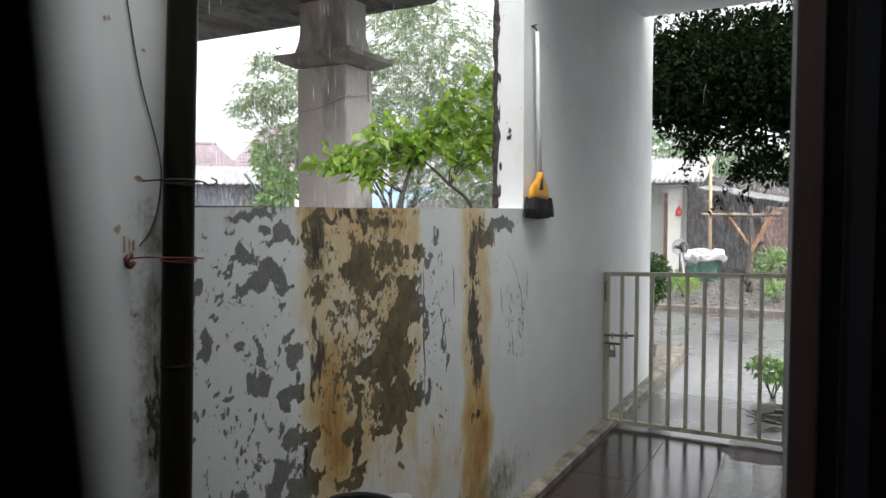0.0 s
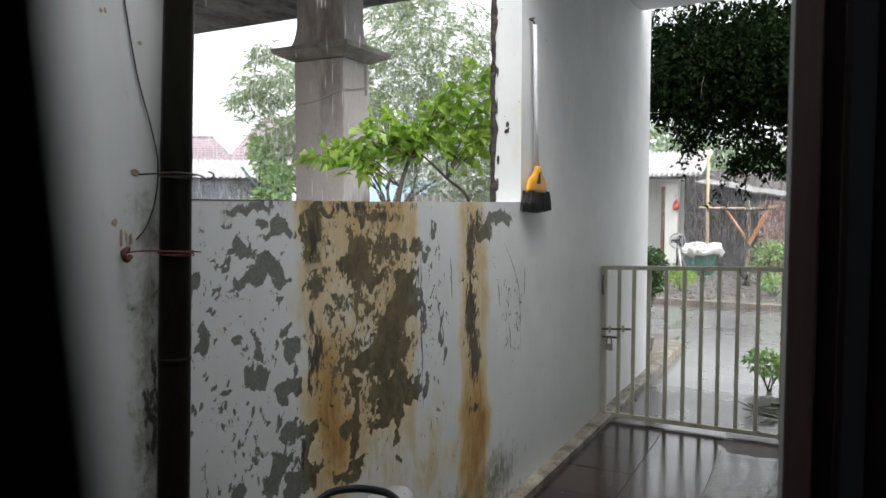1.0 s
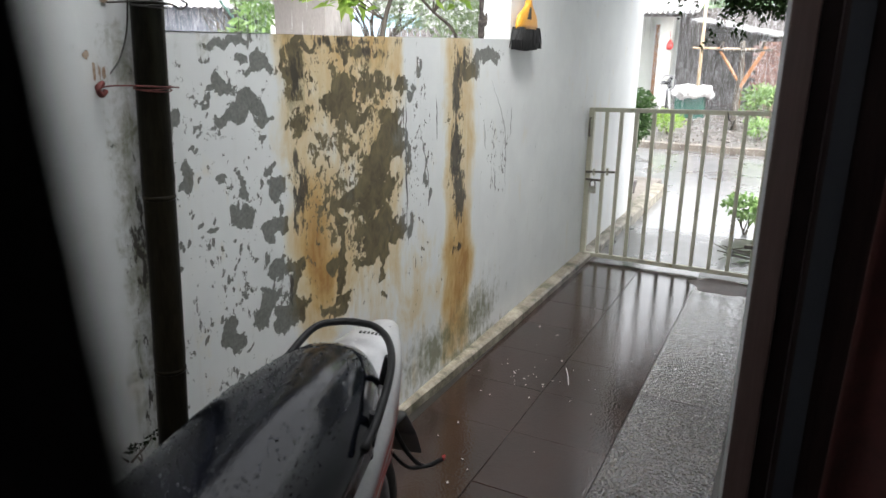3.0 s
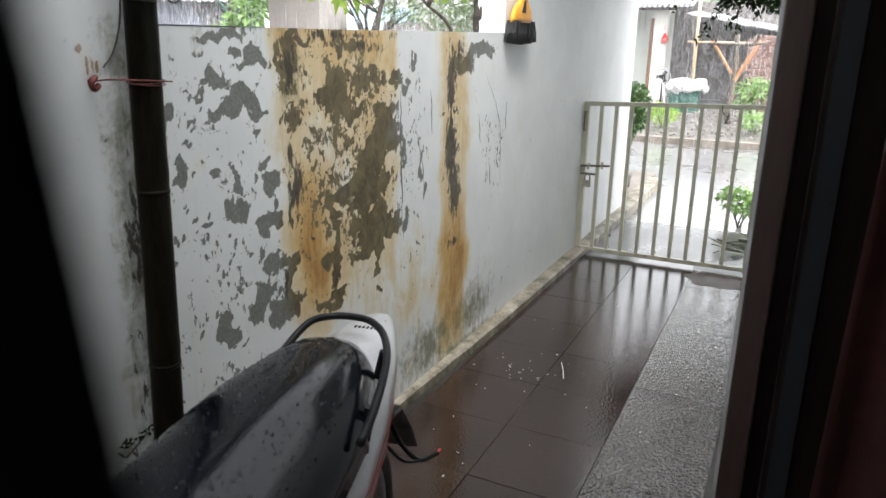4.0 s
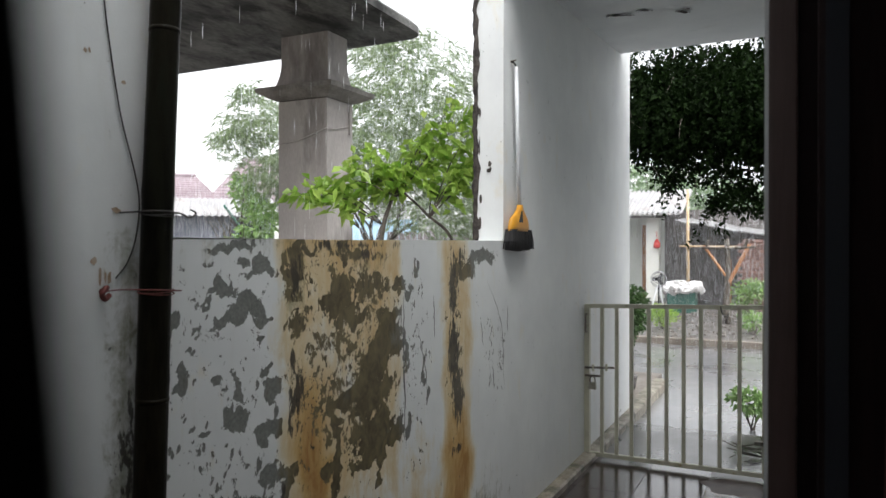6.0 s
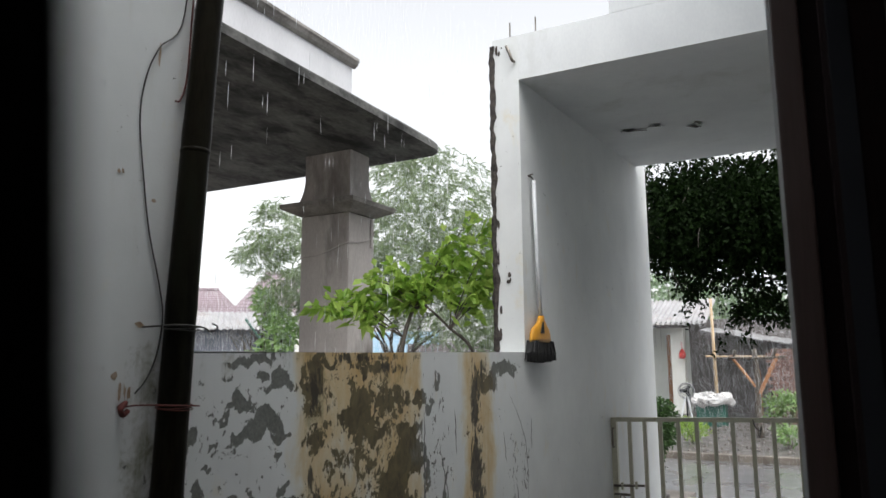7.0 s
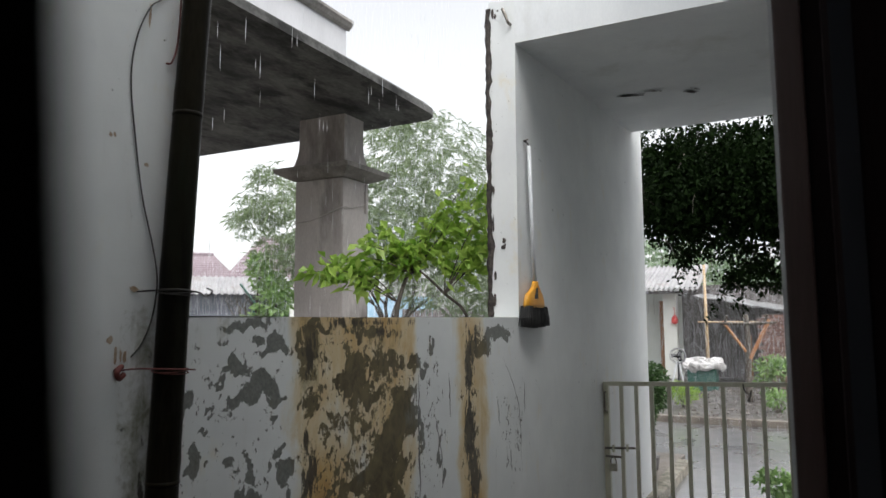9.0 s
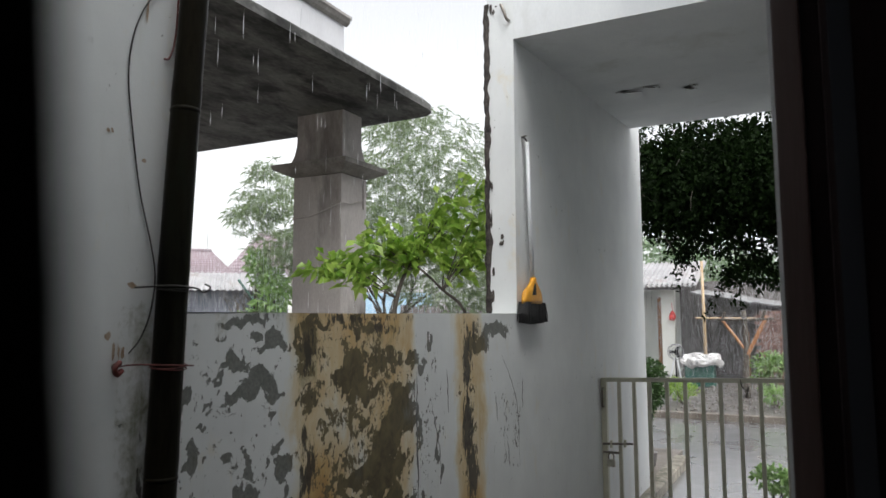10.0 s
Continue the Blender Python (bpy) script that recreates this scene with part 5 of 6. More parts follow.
def overhang_tree():
    """The dense crown over the street side of the gate, its backlit shade painted near black."""
    ob = base("shade_tree", (8.6, -1.1, -0.05), label="dense backlit small-leaved tree, painted dark, that overhangs the street by the gate", category="tree")
    rng = random.Random(51)
    nr = np.random.default_rng(51)
    bm = bmesh.new()
    tips = []
    add_tube(bm, smooth_line([(0, 0, -0.05), (0.04, 0.03, 0.9), (0.0, 0.1, 1.7), (0.05, 0.3, 2.2)], 5), [0.12 - 0.003 * i for i in range(16)], 9)
    for a in (-0.2, 0.5, 1.1, 1.7, 2.4):
        limbs(bm, rng, (0.03, 0.25, 2.1), (math.cos(a), math.sin(a) + 0.5, 0.35), 0.9, 0.05, 2, tips, 0.3)
    part("trunk", bm, M_BARK, ob, "dark trunk and limbs", smooth=True)
    lumps = [(-0.1, 1.5, 3.0, .9, .9, .72, 9), (-0.2, 2.35, 2.98, .7, .52, .60, 4), (-0.2, 2.5, 3.35, .5, .38, .40, 1.6), (0.1, 0.6, 3.05, 1.0, .9, .8, 9), (0.0, 1.8, 3.5, .7, .75, .36, 2.4), (0.0, 0.9, 3.7, .7, .7, .38, 2.4), (-0.1, 2.1, 2.45, .5, .5, .22, 1.1), (-0.1, 2.85, 2.98, .5, .35, .52, 3), (0.0, 2.8, 3.42, .4, .3, .3, 1), (0.1, 1.2, 3.95, .5, .3, .2, .5), (0.0, 2.3, 3.78, .35, .4, .26, .8), (0.0, 2.75, 3.7, .3, .3, .28, .5), (0.1, 1.5, 4.05, .5, .5, .25, .8),
             (0.0, 2.4, 2.32, .2, .14, .16, .22), (0.0, 0.95, 2.2, .25, .16, .2, .3), (0.0, 1.75, 2.25, .22, .16, .25, .25), (-0.05, 1.62, 2.02, .16, .12, .22, .18), (0.0, 1.3, 2.3, .4, .3, .28, .9), (0.0, 0.4, 2.4, .6, .5, .35, 1.2), (-0.1, 1.70, 2.10, .3, .20, .16, .7), (-0.1, 1.92, 2.02, .2, .12, .13, .3), (-0.1, 1.48, 2.2, .3, .24, .16, .7), (-0.1, 1.45, 1.98, .2, .1, .12, .2), (-0.2, 2.62, 2.6, .3, .2, .2, .3)]
    p, q = cloud(nr, lumps, 40000)
    # thinner towards the top, with gaps between clumps of leaves
    keep = nr.random(len(p)) > np.clip((p[:, 2] - 3.3) / 0.6, 0, 0.4)
    for k in range(70):
        c = p[nr.integers(len(p))]
        keep &= (np.linalg.norm((p - c) * np.array([0.5, 1, 1]), axis=1) > nr.uniform(0.05, 0.11)) | (nr.random(len(p)) < 0.12)
    p, q = p[keep], q[keep]
    # loose sprays that hang or reach out past the edge of the crown
    extra = []
    for k in range(160):
        c = p[nr.integers(len(p))]
        low_ = c[2] < 2.6
        if not low_ and c[2] < 3.25:
            continue
        way = np.array([nr.normal(0, .25), nr.normal(0, .5), -1.0 if low_ else 0.8])
        way *= (nr.uniform(0.10, 0.62) if low_ else nr.uniform(0.1, 0.3)) / np.linalg.norm(way)
        m_ = int(nr.integers(18, 60))
        extra.append(c + way * nr.random((m_, 1)) + nr.normal(0, .022, (m_, 3)))
    extra = np.concatenate(extra)
    p = np.concatenate([p, extra])
    q = np.concatenate([q, nr.normal(0, .5, extra.shape)])
    d = q * 0.5 + nr.normal(0, .8, q.shape) + np.array([0, 0, -0.2])
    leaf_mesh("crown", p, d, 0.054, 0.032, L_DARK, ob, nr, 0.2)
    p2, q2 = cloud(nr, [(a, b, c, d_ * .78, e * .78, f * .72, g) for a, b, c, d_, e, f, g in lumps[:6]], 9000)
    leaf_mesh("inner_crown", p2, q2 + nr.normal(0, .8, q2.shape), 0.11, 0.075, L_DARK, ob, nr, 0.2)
    bmt = bmesh.new()
    for k in range(60):
        c = p[nr.integers(len(p))]
        e = c + np.array([nr.normal(0, .15), nr.normal(0, .15), -0.22])
        add_tube(bmt, [c, (c + e) / 2 + nr.normal(0, .02, 3), e], [0.005, 0.004, 0.002], 4)
    tagged(part("twigs", bmt, M_BARK, ob), kind="stuff")


overhang_tree()
leafy("clipped_hedge", (8.1, 1.71, 0.02), [(0, 0, .86, .24, .24, .2, 3), (0.02, .02, .66, .23, .23, .22, 3), (0, 0.05, .45, .15, .14, .14, 1)], 3600, L_HEDGE, 0.05, 0.032, 61, "clipped dark green hedge bush at the wall's end", stems=5)
structure("planter_edge", boxed(WALL_END + 0.004, 8.6, W + 0.055, 2.1, -0.098, 0.02, 0.01), M_EARTH, "strip of earth beside the outer ledge")
leafy("low_plant", (6.55, 0.33, -0.05), [(0, 0.05, .25, .15, .14, .09, 3), (0.05, -.12, .22, .15, .14, .10, 3)], 520, L_SHRUB, 0.06, 0.03, 63, "small bright green plant by the gate", "plant", 5)
pot = base("plant_pot", (7.55, 1.56, 0.02), label="dark green plastic plant pot at the wall's end", category="pot")
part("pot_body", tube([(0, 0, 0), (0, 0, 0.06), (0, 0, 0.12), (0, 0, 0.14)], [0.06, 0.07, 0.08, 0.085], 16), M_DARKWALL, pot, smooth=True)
bm = bmesh.new()
rt = random.Random(64)
for k in range(16):
    a, l_ = rt.uniform(0, math.tau), rt.uniform(0.08, 0.22)
    c = Vector((rt.uniform(-.12, .12), rt.uniform(-.14, .14), 0.012 + 0.012 * (k % 4)))
    add_tube(bm, [c, c + Vector((math.cos(a), math.sin(a), 0.15)) * l_], 0.004, 5)
twigs = tagged(finish("fallen_twigs", bm, M_BARK), "heap of wet dark twigs on the apron", "twigs", kind="stuff")
twigs.matrix_world = pose(5.55, 0.27, -0.012)

# ---- houses behind the wall ----


def corrugated(x0, x1, depth, rise, pitch, amp, material, name, parent, th=0.012):
    """A corrugated sheet: ridges run down the slope. Its own axes: x along the eave, y back, z up."""
    n = int((x1 - x0) / pitch * 6)
    v, f = [], []
    for i in range(n + 1):
        x = x0 + (x1 - x0) * i / n
        dz = amp * math.sin(i / 6 * math.tau)
        for (y, z) in ((0, 0), (depth, rise)):
            v += [(x, y, z + dz), (x, y, z + dz - th)]
    for i in range(n):
        a, b = 4 * i, 4 * (i + 1)
        f += [(a, b, b + 2, a + 2), (a + 1, a + 3, b + 3, b + 1), (a, a + 1, b + 1, b), (a + 2, b + 2, b + 3, a + 3)]
    f += [(0, 2, 3, 1), (4 * n, 4 * n + 1, 4 * n + 3, 4 * n + 2)]
    return raw_mesh(name, v, f, material, parent)


shed = base("shed", (14.25, 14.15, -0.1), -46.0, "low shed with grey sheet roof and dark cladding", "shed")
corrugated(-2.2, 1.9, 2.6, 0.62, 0.16, 0.022, M_SHEET, "roof", shed).location = (0, -0.35, 2.42)
for k in range(26):
    part("cladding_board", boxed(-2.1 + 0.15 * k, -1.962 + 0.15 * k, -0.02 - 0.006 * (k % 2), 0.02, 0.0, 2.40), M_SLATE, shed)
part("back_wall", boxed(-2.1, 1.8, 2.0, 2.1, 0.0, 2.6), M_SLATE, shed)


def hip_house(name, at, rz, w_, d_, eave, ridge, hip, label, wall):
    h = base(name, at, rz, label, "house")
    part("wall", boxed(-w_ / 2 + .3, w_ / 2 - .3, 0.3, d_ - .3, 0, eave), wall, h)
    r = [(-w_ / 2, 0, eave), (w_ / 2, 0, eave), (w_ / 2, d_, eave), (-w_ / 2, d_, eave), (-w_ / 2 + hip, d_ / 2, ridge), (w_ / 2 - hip, d_ / 2, ridge)]
    low = [(x, y, z - 0.1) for x, y, z in r[:4]]
    raw_mesh("roof", r + low, [(0, 1, 5, 4), (1, 2, 5), (2, 3, 4, 5), (3, 0, 4), (0, 6, 7, 1), (1, 7, 8, 2), (2, 8, 9, 3), (3, 9, 6, 0), (6, 9, 8, 7)], M_TILE_ROOF, h)
    part("ridge_cap", tube([(-w_ / 2 + hip, d_ / 2, ridge), (w_ / 2 - hip, d_ / 2, ridge)], 0.09, 8), M_TILE_ROOF, h)
    # courses of tiles, seen as fine steps
    for k in range(1, 15):
        f = k / 15
        zf = eave + (ridge - eave) * f
        part("tile_course", boxed(-w_ / 2 + hip * f, w_ / 2 - hip * f, d_ / 2 * f - 0.02, d_ / 2 * f + 0.03, zf - 0.03, zf + 0.004), M_TILE_ROOF, h)
    return h


hip_house("hipped_house", (18.85, 15.75, -0.1), -49.0, 4.6, 5.0, 2.9, 4.75, 1.3, "house with a hazy faded red hipped roof behind the shed", M_CREAM)
hip_house("hipped_house", (17.4, 20.6, -0.1), -44.0, 6.5, 5.0, 2.9, 4.35, 1.2, "house with a hazy faded red roof farther behind", M_CREAM)
hip_house("hipped_house", (11.0, 15.2, -0.1), -40.0, 3.8, 4.0, 2.7, 3.95, 1.2, "house with a hazy weathered roof beside the shed", M_CREAM)
pipe = base("roof_pipe", (12.6, 11.5, -0.1), label="thin blue-green pipe with a tap beside the shed", category="pipe")
part("shaft", tube([(0, 0, 0), (0, 0, 2.1), (-0.1, 0.35, 2.55)], 0.03, 8), M_GREENBOX, pipe)
blue = base("blue_wall", (16.2, 10.1, -0.1), -60.0, "light blue painted garden wall", "wall")
part("panel", boxed(-1.5, 1.2, -0.08, 0.08, 0.0, 2.25, 0.01), M_BLUE, blue)
part("coping", boxed(-1.52, 1.22, -0.11, 0.11, 2.252, 2.32, 0.01), M_BLUE, blue)
part("pier", boxed(1.222, 1.75, -0.12, 0.12, 0.0, 1.95, 0.01), M_RENDER, blue, "grey cement pier")
fence = base("dark_fence", (17.4, 7.6, -0.1), -62.0, "dark board fence behind the trees", "fence")
for k in range(30):
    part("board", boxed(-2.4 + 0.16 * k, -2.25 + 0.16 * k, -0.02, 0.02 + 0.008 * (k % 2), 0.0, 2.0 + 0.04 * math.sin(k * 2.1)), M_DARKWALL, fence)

# ---- across the street ----
house = base("street_house", (20.0, 2.9, 0.03), label="small pale house with a corrugated porch roof and white post", category="house")
part("wall", boxed(1.2, 1.35, 0.45, 6.0, 0.0, 2.6), M_HOUSEWALL, house, "pale green wall")
part("wall", boxed(1.352, 5.0, 0.45, 0.6, 0.0, 2.6), M_HOUSEWALL, house)
part("post", boxed(-0.15, 0.15, 0.42, 0.76, 0.0, 2.35, 0.012), M_CREAM, house, "thick cream porch post")
part("door_frame", boxed(1.10, 1.198, 1.0, 1.10, 0.0, 2.1, 0.005), M_TIMBER, house, "brown timber door frame")
r1 = corrugated(-6.0, 0.25, 2.2, 0.75, 0.13, 0.028, M_SHEET, "roof", house)
r1.matrix_basis = pose(-0.6, 0.0, 2.38, 0, 0, -90)
r2 = corrugated(-6.0, 0.18, 0.5, 0.05, 0.13, 0.028, M_SHEET, "eave_sheet", house)
r2.matrix_basis = pose(-0.75, -0.02, 2.33, 0, 0, -90)
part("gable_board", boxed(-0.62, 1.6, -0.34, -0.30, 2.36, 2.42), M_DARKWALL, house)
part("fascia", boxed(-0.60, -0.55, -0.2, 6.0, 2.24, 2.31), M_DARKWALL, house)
for k in range(9):
    part("drip_chain", boxed(-0.40, -0.39, 0.95 + 0.14 * k, 0.955 + 0.14 * k, 1.7 + 0.05 * (k % 3), 2.24), M_STEEL, house)
bag = base("hanging_bag", (19.78, 3.36, 1.62), label="red plastic bag hung on the porch post", category="bag")
part("pouch", loft([body_ring(0.02, .03, .10, .06, 14), body_ring(0.0, .09, .02, -.14, 14), body_ring(-0.06, .08, -.02, -.16, 14), body_ring(-0.09, .03, -.05, -.12, 14)]), M_REDBAG, bag, smooth=True)
part("string", tube([(0.02, 0, 0.05), (0.04, 0.02, 0.3)], 0.008, 6), M_REDBAG, bag)

leanto = base("lean_to", (18.6, 1.6, 0.03), label="dark open lean-to with a sagging sheet roof", category="shed")
v, f = [], []
n = 40
for i in range(n + 1):
    y = 1.05 - 3.4 * i / n
    zc = 2.12 - 0.62 * i / n + 0.05 * noise.noise((i * 0.23, 2, 7)) + 0.25 * max(0, (i / n - 0.8)) ** 1 * 2
    for x, dz in ((-0.5, 0), (0.9, 0.10), (2.4, 0.16)):
        v += [(x, y, zc + dz + 0.006 * math.sin(i * 1.9)), (x, y, zc + dz + 0.006 * math.sin(i * 1.9) - 0.03)]
for i in range(n):
    a, b = 6 * i, 6 * (i + 1)
    for k in (0, 2):
        f += [(a + k, a + k + 2, b + k + 2, b + k), (a + k + 1, b + k + 1, b + k + 3, a + k + 3)]
    f += [(a, b, b + 1, a + 1), (a + 4, a + 5, b + 5, b + 4)]
raw_mesh("roof", v, f, M_OLDSHEET, leanto)
# Widened behind the post so its dark colour supplies the porch's shade.
part("back_wall", boxed(2.2, 2.3, -2.6, 1.72, 0.0, 2.5), M_DARKWALL, leanto, "back wall whose dark boards stand for the porch's shade")
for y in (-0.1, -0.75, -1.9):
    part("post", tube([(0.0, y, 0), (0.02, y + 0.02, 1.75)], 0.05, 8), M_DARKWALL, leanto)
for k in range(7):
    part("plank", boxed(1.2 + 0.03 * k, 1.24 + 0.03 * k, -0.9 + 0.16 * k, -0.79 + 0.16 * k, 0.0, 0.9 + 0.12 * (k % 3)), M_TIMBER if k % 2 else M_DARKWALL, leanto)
pole2 = base("bamboo_pole", (17.9, 2.31, 0.03), label="tall pale bamboo pole before the porch", category="pole")
part("culm", tube([(0, 0, 0), (0.0, 0.01, 1.4), (0.02, 0.02, 2.85)], [0.042, 0.038, 0.03], 10), M_POLE, pole2, smooth=True)
rail_ = base("clothes_rail", (17.8, 1.55, 1.50), label="thin horizontal bamboo clothes rail", category="rail")
part("stick", tube([(0, 0.95, 0.02), (0.05, -0.9, 0.0)], 0.022, 8), M_POLE, rail_)
bw = base("brick_wall", (17.6, 0.55, 0.03), label="old red brick wall in the yard", category="wall")
part("core", boxed(0.01, 0.19, -2.0, 0.6, 0.0, 1.66), M_GROUT, bw)
bk = boxed(0, 0.10, 0, 0.205, 0, 0.065, 0.004)
bme = bpy.data.meshes.new("brick")
bm_ = bk
bm_.to_mesh(bme)
bm_.free()
bme.materials.append(M_BRICK)
for r in range(21):
    for c in range(7):
        o = new("brick", bme)
        o.parent = bw
        o.location = (-0.006 - 0.004 * ((r * 7 + c * 3) % 3), -1.0 + 0.222 * c + (0.11 if r % 2 else 0), 0.01 + 0.078 * r)
fan = base("standing_fan", (16.6, 2.78, 0.03), label="grey standing fan without cover, at rest", category="fan")
part("stand", tube([(0, 0, 0), (0, 0, 0.62)], 0.02, 8), M_BLACK, fan)
part("foot", tube([(0, 0, 0), (0, 0, 0.04)], [0.17, 0.13], 16), M_BLACK, fan)
for rr_, xx in ((0.17, -0.03), (0.175, 0.0), (0.15, 0.03), (0.09, -0.06)):
    part("cage_ring", tube([(xx, rr_ * math.cos(a), 0.74 + rr_ * math.sin(a)) for a in np.linspace(0, math.tau, 25)], 0.008, 6), M_ALLOY, fan)
for k in range(3):
    a = k * math.tau / 3
    part("blade", boxed(-0.012, 0.004, 0.02, 0.13, -0.04, 0.04, 0.003, Matrix.Translation((0, 0, 0.74)) @ Matrix.Rotation(a, 4, "X")), M_BLACK, fan)
part("motor", tube([(-0.02, 0, 0.74), (0.09, 0, 0.74)], [0.03, 0.05], 12), M_BLACK, fan)
part("leg", tube([(-0.1, -0.14, 0), (0, -0.02, 0.62)], 0.018, 6), M_HANDLE, fan)
part("leg", tube([(-0.1, 0.16, 0), (0, 0.02, 0.62)], 0.018, 6), M_HANDLE, fan)
crate = base("green_crate", (16.7, 2.28, 0.03), label="green plastic bin under a white sheet", category="bin")
part("shell", boxed(-0.22, 0.22, -0.30, 0.30, 0.0, 0.52, 0.03), M_GREENBOX, crate)
v, f = [], []
nu, nv = 36, 12
for i in range(nv + 1):
    for k in range(nu):
        a, b = k * math.tau / nu, i / nv * math.pi * 0.62
        q = Vector((0.30 * math.cos(a) * math.sin(b), 0.46 * math.sin(a) * math.sin(b), 0.5 + 0.20 * math.cos(b)))
        w_ = 0.10 * noise.noise(q * 5) + 0.06 * noise.noise(q * 13) + 0.02 * noise.noise(q * 29)
        v.append(tuple(q + w_ * Vector((math.cos(a), math.sin(a), 0.9))))
for i in range(nv):
    for k in range(nu):
        f.append((i * nu + k, i * nu + (k + 1) % nu, (i + 1) * nu + (k + 1) % nu, (i + 1) * nu + k))
sheet = tagged(raw_mesh("plastic_sheet", v, f, M_CLOTH), "crumpled white plastic sheet thrown over the bin", "sheet")
sheet.matrix_world = pose(16.7, 2.28, 0.03)
sm = sheet.modifiers.new("thick", "SOLIDIFY")
sm.thickness = 0.006

frame_ = base("timber_trestle", (14.6, 1.14, 0.03), label="rough timber trestle tied to a young tree trunk", category="trestle")
part("trunk", tube(smooth_line([(0, 0.03, 0), (0.02, 0.05, 0.5), (0, 0.02, 1.0), (0.02, 0.05, 1.62)], 4), [0.07 - 0.002 * i for i in range(13)], 9), M_BARK, frame_, "pale mottled trunk", smooth=True)
part("crossbar", tube([(-0.03, 0.52, 1.46), (-0.04, 0.0, 1.45), (-0.03, -0.48, 1.47)], 0.028, 8), M_BARK, frame_, "rough cross pole")
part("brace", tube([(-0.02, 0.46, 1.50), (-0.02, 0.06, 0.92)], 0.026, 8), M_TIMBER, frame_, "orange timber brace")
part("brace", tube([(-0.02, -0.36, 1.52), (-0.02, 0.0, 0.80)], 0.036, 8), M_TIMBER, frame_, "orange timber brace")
part("stub", tube([(-0.02, 0.42, 1.44), (-0.05, 0.37, 1.60)], 0.025, 8), M_BARK, frame_)
part("stub", tube([(-0.02, -0.26, 1.44), (-0.05, -0.33, 1.62)], 0.03, 8), M_BARK, frame_)
leafy("yard_shrub", (15.0, 0.78, 0.03), [(0, 0, .62, .2, .32, .2, 3), (0, -.35, .70, .12, .2, .1, 1), (0, .1, .35, .2, .25, .2, 1)], 620, L_SHRUB, 0.12, 0.05, 81, "pale green leafy yard shrub", stems=6)
leafy("yard_shrub", (13.2, 2.12, 0.03), [(0, 0, .22, .2, .26, .17, 3), (0, .1, .34, .14, .16, .1, 1)], 900, L_BRIGHT, 0.07, 0.02, 83, "low fresh green grassy bush", stems=6, up=0.8)
leafy("yard_shrub", (13.0, 0.62, 0.03), [(0, 0, .22, .15, .2, .15, 2)], 160, L_SHRUB, 0.10, 0.04, 85, "thin low weed among stones", stems=5)
bm = bmesh.new()
rs = random.Random(91)
for k in range(420):
    x, y = rs.uniform(12.0, 17.0), rs.uniform(-1.0, 3.6)
    r = rs.uniform(0.015, 0.05)
    q = bmesh.ops.create_icosphere(bm, subdivisions=1, radius=r, matrix=pose(x, y, 0.03 + r * 0.25, rs.uniform(0, 180), rs.uniform(0, 180), 0) @ Matrix.Diagonal((1, rs.uniform(.6, 1), rs.uniform(.4, .8), 1)))
tagged(finish("yard_stones", bm, M_STONE), "scattered wet stones in the muddy yard", "stones", kind="stuff")
for nm, at, lumps, n, seed in (("far_tree", (30, 3.2, -0.1), [(0, 0, 3.2, 2, 2.2, 1.4, 3), (0, -2.2, 2.6, 2, 1.6, 1.4, 2), (0, 2, 4.0, 2, 1.6, 1.2, 2)], 3000, 95), ("far_tree", (28, -0.6, -0.1), [(0, 0, 2.0, 1.5, 1.4, 1.1, 3), (0, 1.2, 1.6, 1.2, 1.2, 1.0, 2)], 1800, 97)):
    leafy(nm, at, lumps, n, L_FAR, 0.34, 0.16, seed, "hazy green tree far behind the street house", "tree", 6)
street_wall = structure("backdrop_wall", boxed(33, 33.3, -12, 14, -0.1, 2.2), M_SHEET, "far pale wall behind the yards")

bm = bmesh.new()
rp = random.Random(121)
for k in range(70):
    x, y = rp.uniform(1.9, 4.6), rp.uniform(0.15, 1.25)
    if k % 3 == 0:
        x, y = rp.gauss(2.9, 0.12), rp.gauss(1.0, 0.1)
    a, l_ = rp.uniform(0, math.tau), rp.uniform(0.003, 0.009)
    d = Vector((math.cos(a), math.sin(a), 0)) * l_
    n_ = Vector((-d.y, d.x, 0)) * rp.uniform(0.3, 0.7)
    c = Vector((x, y, 0.0025))
    up = Vector((0, 0, 0.0025))
    vv = [bm.verts.new(q) for q in (c - d, c + n_, c + d + up, c - n_, c + up * 1.5)]
    for q in range(4):
        bm.faces.new((vv[q], vv[(q + 1) % 4], vv[4]))
tagged(finish("petals", bm, M_CLOTH), "small pale petals and grit washed over the tiles", "petals", kind="stuff")
tagged(finish("straw", tube([(2.93, 0.80, 0.004), (3.02, 0.83, 0.004), (3.09, 0.86, 0.005)], 0.0022, 6), M_HANDLE), "short pale straw lying on the wet tiles", "straw")
leafy("wall_weed", (1.03, W - 0.004, 0.55), [(0, -0.015, 0.008, .03, .01, .006, 2), (0.05, -0.015, 0.012, .03, .01, .006, 1)], 46, L_DARK, 0.013, 0.009, 131, "tuft of dark weed growing from the wall", "weed", 3)

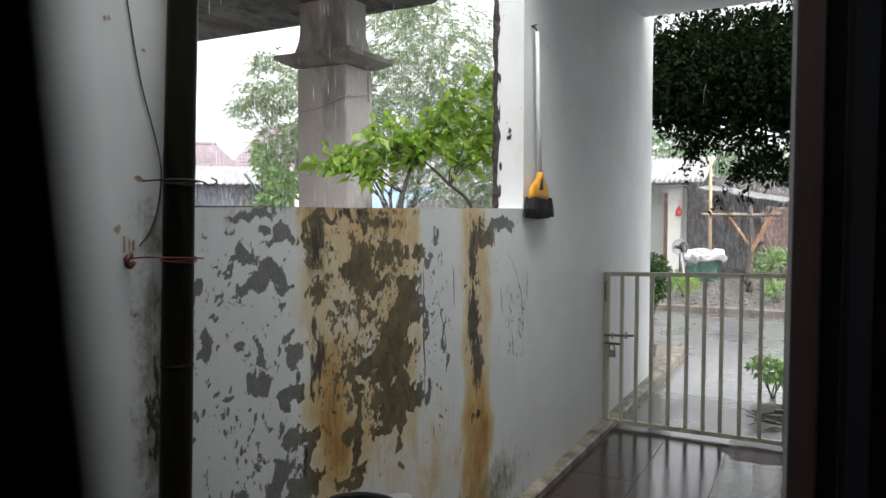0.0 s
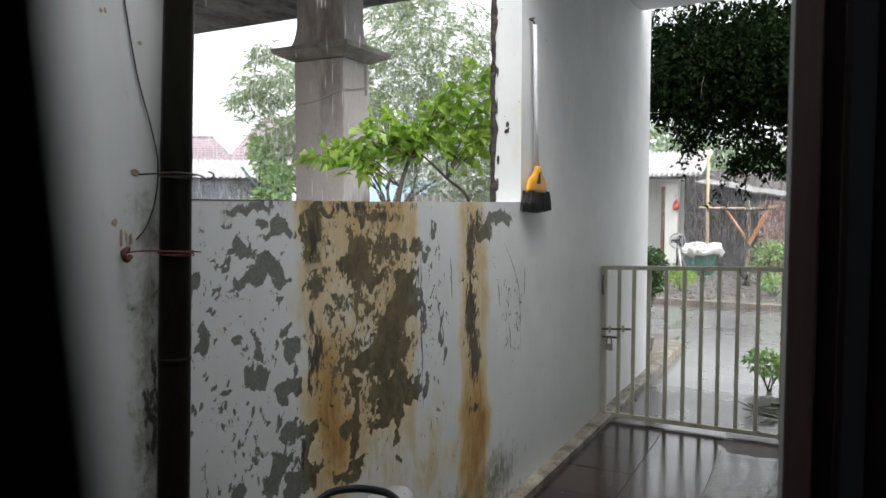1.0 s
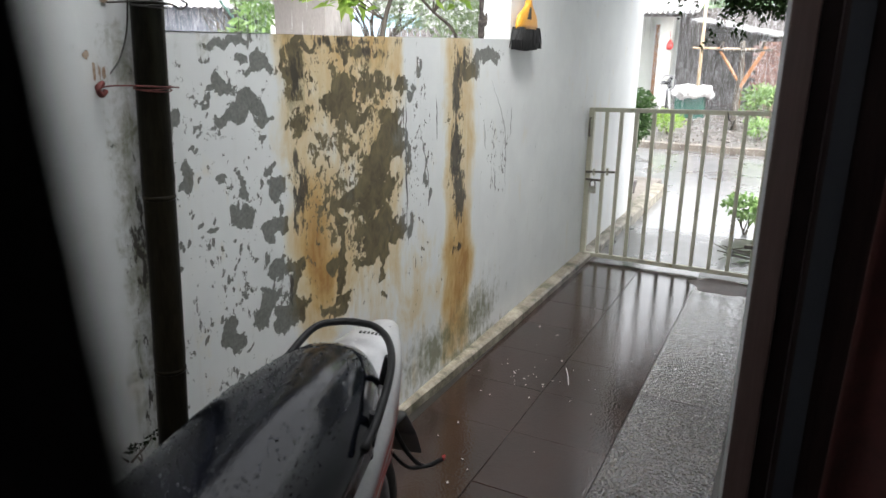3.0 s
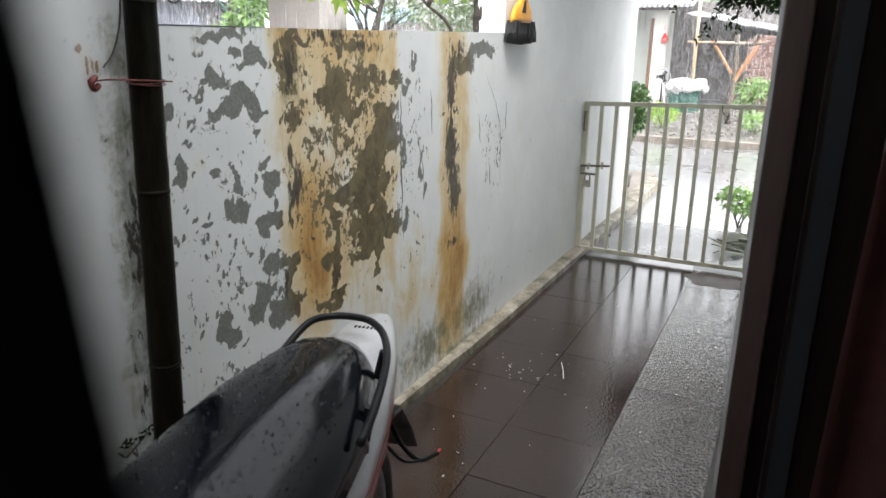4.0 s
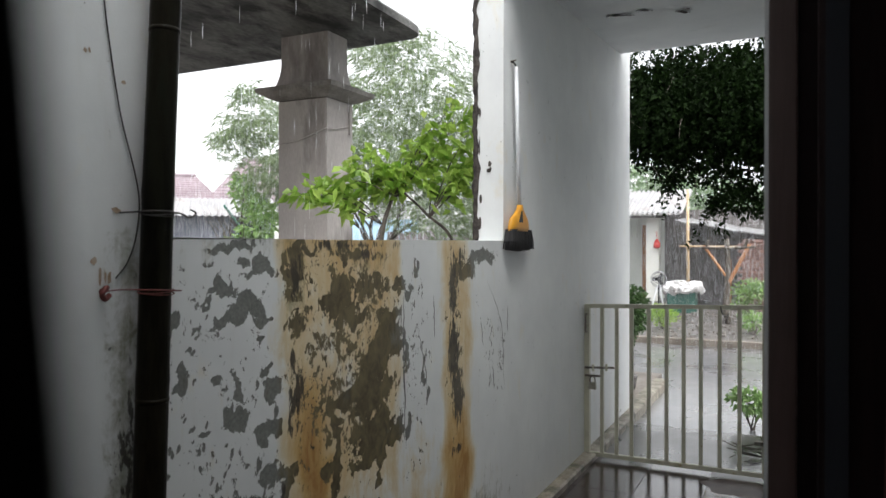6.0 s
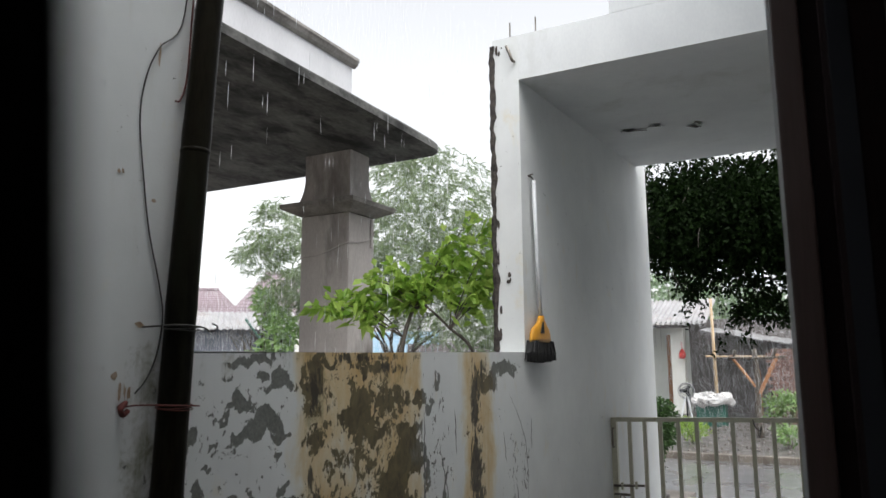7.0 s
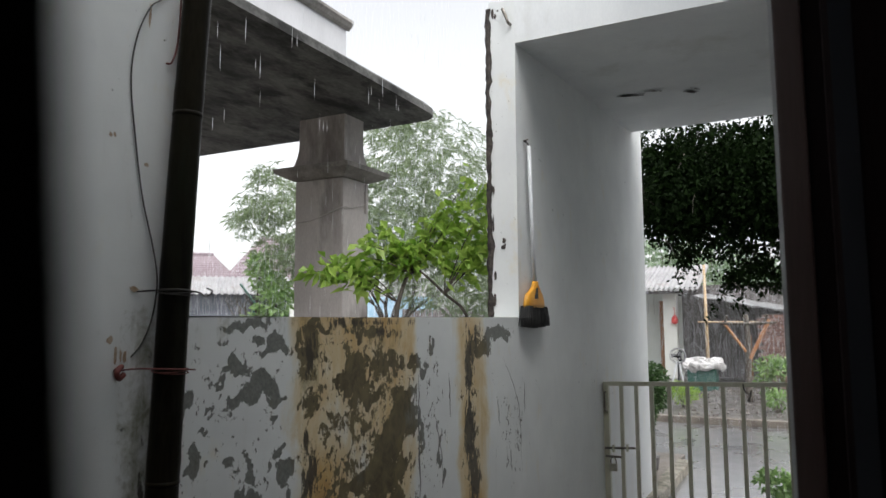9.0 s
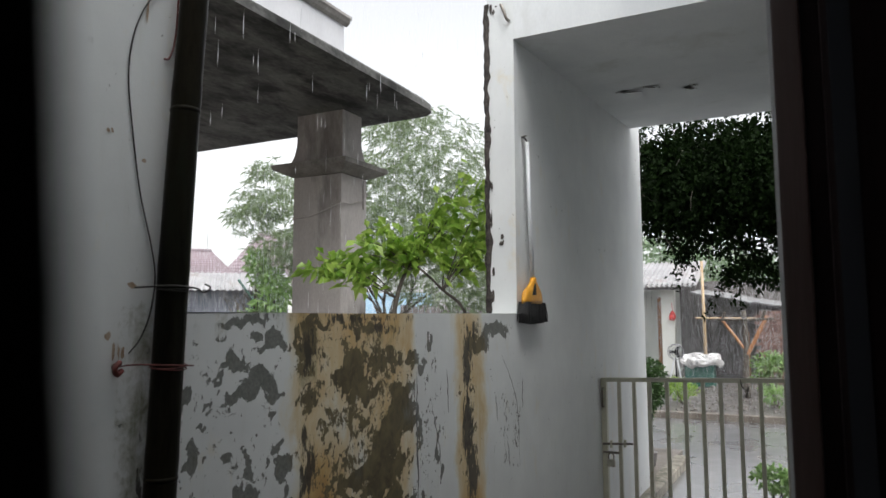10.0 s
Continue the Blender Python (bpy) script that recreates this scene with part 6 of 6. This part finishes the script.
def silt():
    """A thin fan of brown silt that the rain has left inside the gate."""
    n, m_ = 28, 7
    v, f = [(4.78, 0.30, 0.006)], []
    for k in range(m_):
        q = (k + 1) / m_
        for i in range(n):
            a = i * math.tau / n
            w_ = 1 + 0.35 * noise.noise((math.cos(a) * 1.7, math.sin(a) * 1.7, 3))
            v.append((4.78 + 0.17 * q * w_ * math.cos(a), 0.30 + 0.23 * q * w_ * math.sin(a), 0.005 * (1 - q * q) + 0.0005 + 0.002 * noise.noise((k * 2.1, i * 0.9, 5)) * (1 - q)))
    f += [(0, 1 + i, 1 + (i + 1) % n) for i in range(n)]
    for k in range(m_ - 1):
        f += [(1 + k * n + i, 1 + (k + 1) * n + i, 1 + (k + 1) * n + (i + 1) % n, 1 + k * n + (i + 1) % n) for i in range(n)]
    return tagged(raw_mesh("silt", v, f, M_SILT, smooth=True), "thin fan of wet brown silt inside the gate", "silt", kind="stuff")


silt()

# ---- rain ----


def rain_material():
    m = bpy.data.materials.new("falling_water")
    m.use_nodes = True
    nt = m.node_tree
    p = nt.nodes["Principled BSDF"]
    # Pale opaque base instead of clear water, so massed streaks give haze.
    p.inputs["Base Color"].default_value = (0.86, 0.88, 0.90, 1)
    p.inputs["Roughness"].default_value = 0.2
    t = nt.nodes.new("ShaderNodeBsdfTranslucent")
    t.inputs[0].default_value = (0.86, 0.88, 0.90, 1)
    ms = nt.nodes.new("ShaderNodeMixShader")
    nt.links.new(p.outputs[0], ms.inputs[1])
    nt.links.new(t.outputs[0], ms.inputs[2])
    nt.links.new(ms.outputs[0], nt.nodes["Material Output"].inputs[0])
    return m


M_RAIN = rain_material()


def rain(name, box, per_m3, length, radius, seed, label, clear=()):
    """Drops drawn out by their fall, each a thin spindle; clear: roofed boxes that stay dry."""
    rng = np.random.default_rng(seed)
    lo_, hi_ = np.array(box[:3], float), np.array(box[3:], float)
    p = rng.uniform(lo_, hi_, (int(np.prod(hi_ - lo_) * per_m3), 3))
    for c in clear:
        p = p[~np.all((p > np.array(c[:3])) & (p < np.array(c[3:])), axis=1)]
    n = len(p)
    ln = length * rng.uniform(0.5, 1.4, (n, 1))
    lean_ = np.concatenate([rng.normal(0.03, 0.01, (n, 1)), rng.normal(0.02, 0.01, (n, 1)), np.ones((n, 1))], 1)
    r = radius * rng.uniform(0.6, 1.3, (n, 1))
    ring = [np.array([math.cos(a), math.sin(a), 0.0]) for a in (0, math.tau / 3, 2 * math.tau / 3)]
    v = np.stack([p] + [p + lean_ * ln * 0.4 + r * k for k in ring] + [p + lean_ * ln], 1).reshape(-1, 3)
    cell = np.array([(0, 2, 1), (0, 3, 2), (0, 1, 3), (4, 1, 2), (4, 2, 3), (4, 3, 1)])
    f = (cell[None] + 5 * np.arange(n)[:, None, None]).reshape(-1, 3)
    return tagged(raw_mesh(name, v.tolist(), f.tolist(), M_RAIN), label, "rain", kind="stuff")


# Streaks dense enough to whiten the distance, in place of haze.
rain("rain", (9.4, -2.5, 0.0, 17.0, 6.5, 5.2), 190, 0.12, 0.0006, 201, "grey streaks of heavy rain over the street", ((17.0, 2.4, 0, 26, 9, 2.3), ))
rain("rain", (1.0, 2.7, 0.6, 12.5, 11.5, 5.4), 120, 0.13, 0.0007, 203, "grey streaks of heavy rain over the garden", ((-3, 2.2, 0, 4.3, 6.6, 3.6), ))
rain("roof_drips", (1.2, 2.02, 1.0, 4.2, 2.16, 3.6), 260, 0.10, 0.0013, 205, "white strings of water dripping off the canopy")

# ---- floor tiles, one by one ----


def tile_mesh(name, material):
    me = bpy.data.meshes.new(name)
    b = boxed(0.0008, 0.3872, 0.0008, 0.3872, -0.008, 0.0, 0.0012)
    b.to_mesh(me)
    b.free()
    me.materials.append(material)
    return me


smooth_tile, dimple_tile = tile_mesh("tile", M_FTILE), tile_mesh("tile_dimpled", M_DIMPLE)
rt = random.Random(101)
for j, y in enumerate((-0.283, 0.107, 0.497, 0.887)):
    for i in range(17):
        x = -1.45 + 0.388 * i + (0.0 if j != 1 else 0.19)
        if x > GATE_X - 0.05 or y < 0:
            continue
        o = new("floor_tile", dimple_tile if j == 1 else smooth_tile)
        o.parent = floor
        o.location = (x, y, rt.uniform(-0.0008, 0.0008))
        o.scale.x = min(1.0, (GATE_X + 0.055 - x) / 0.388)
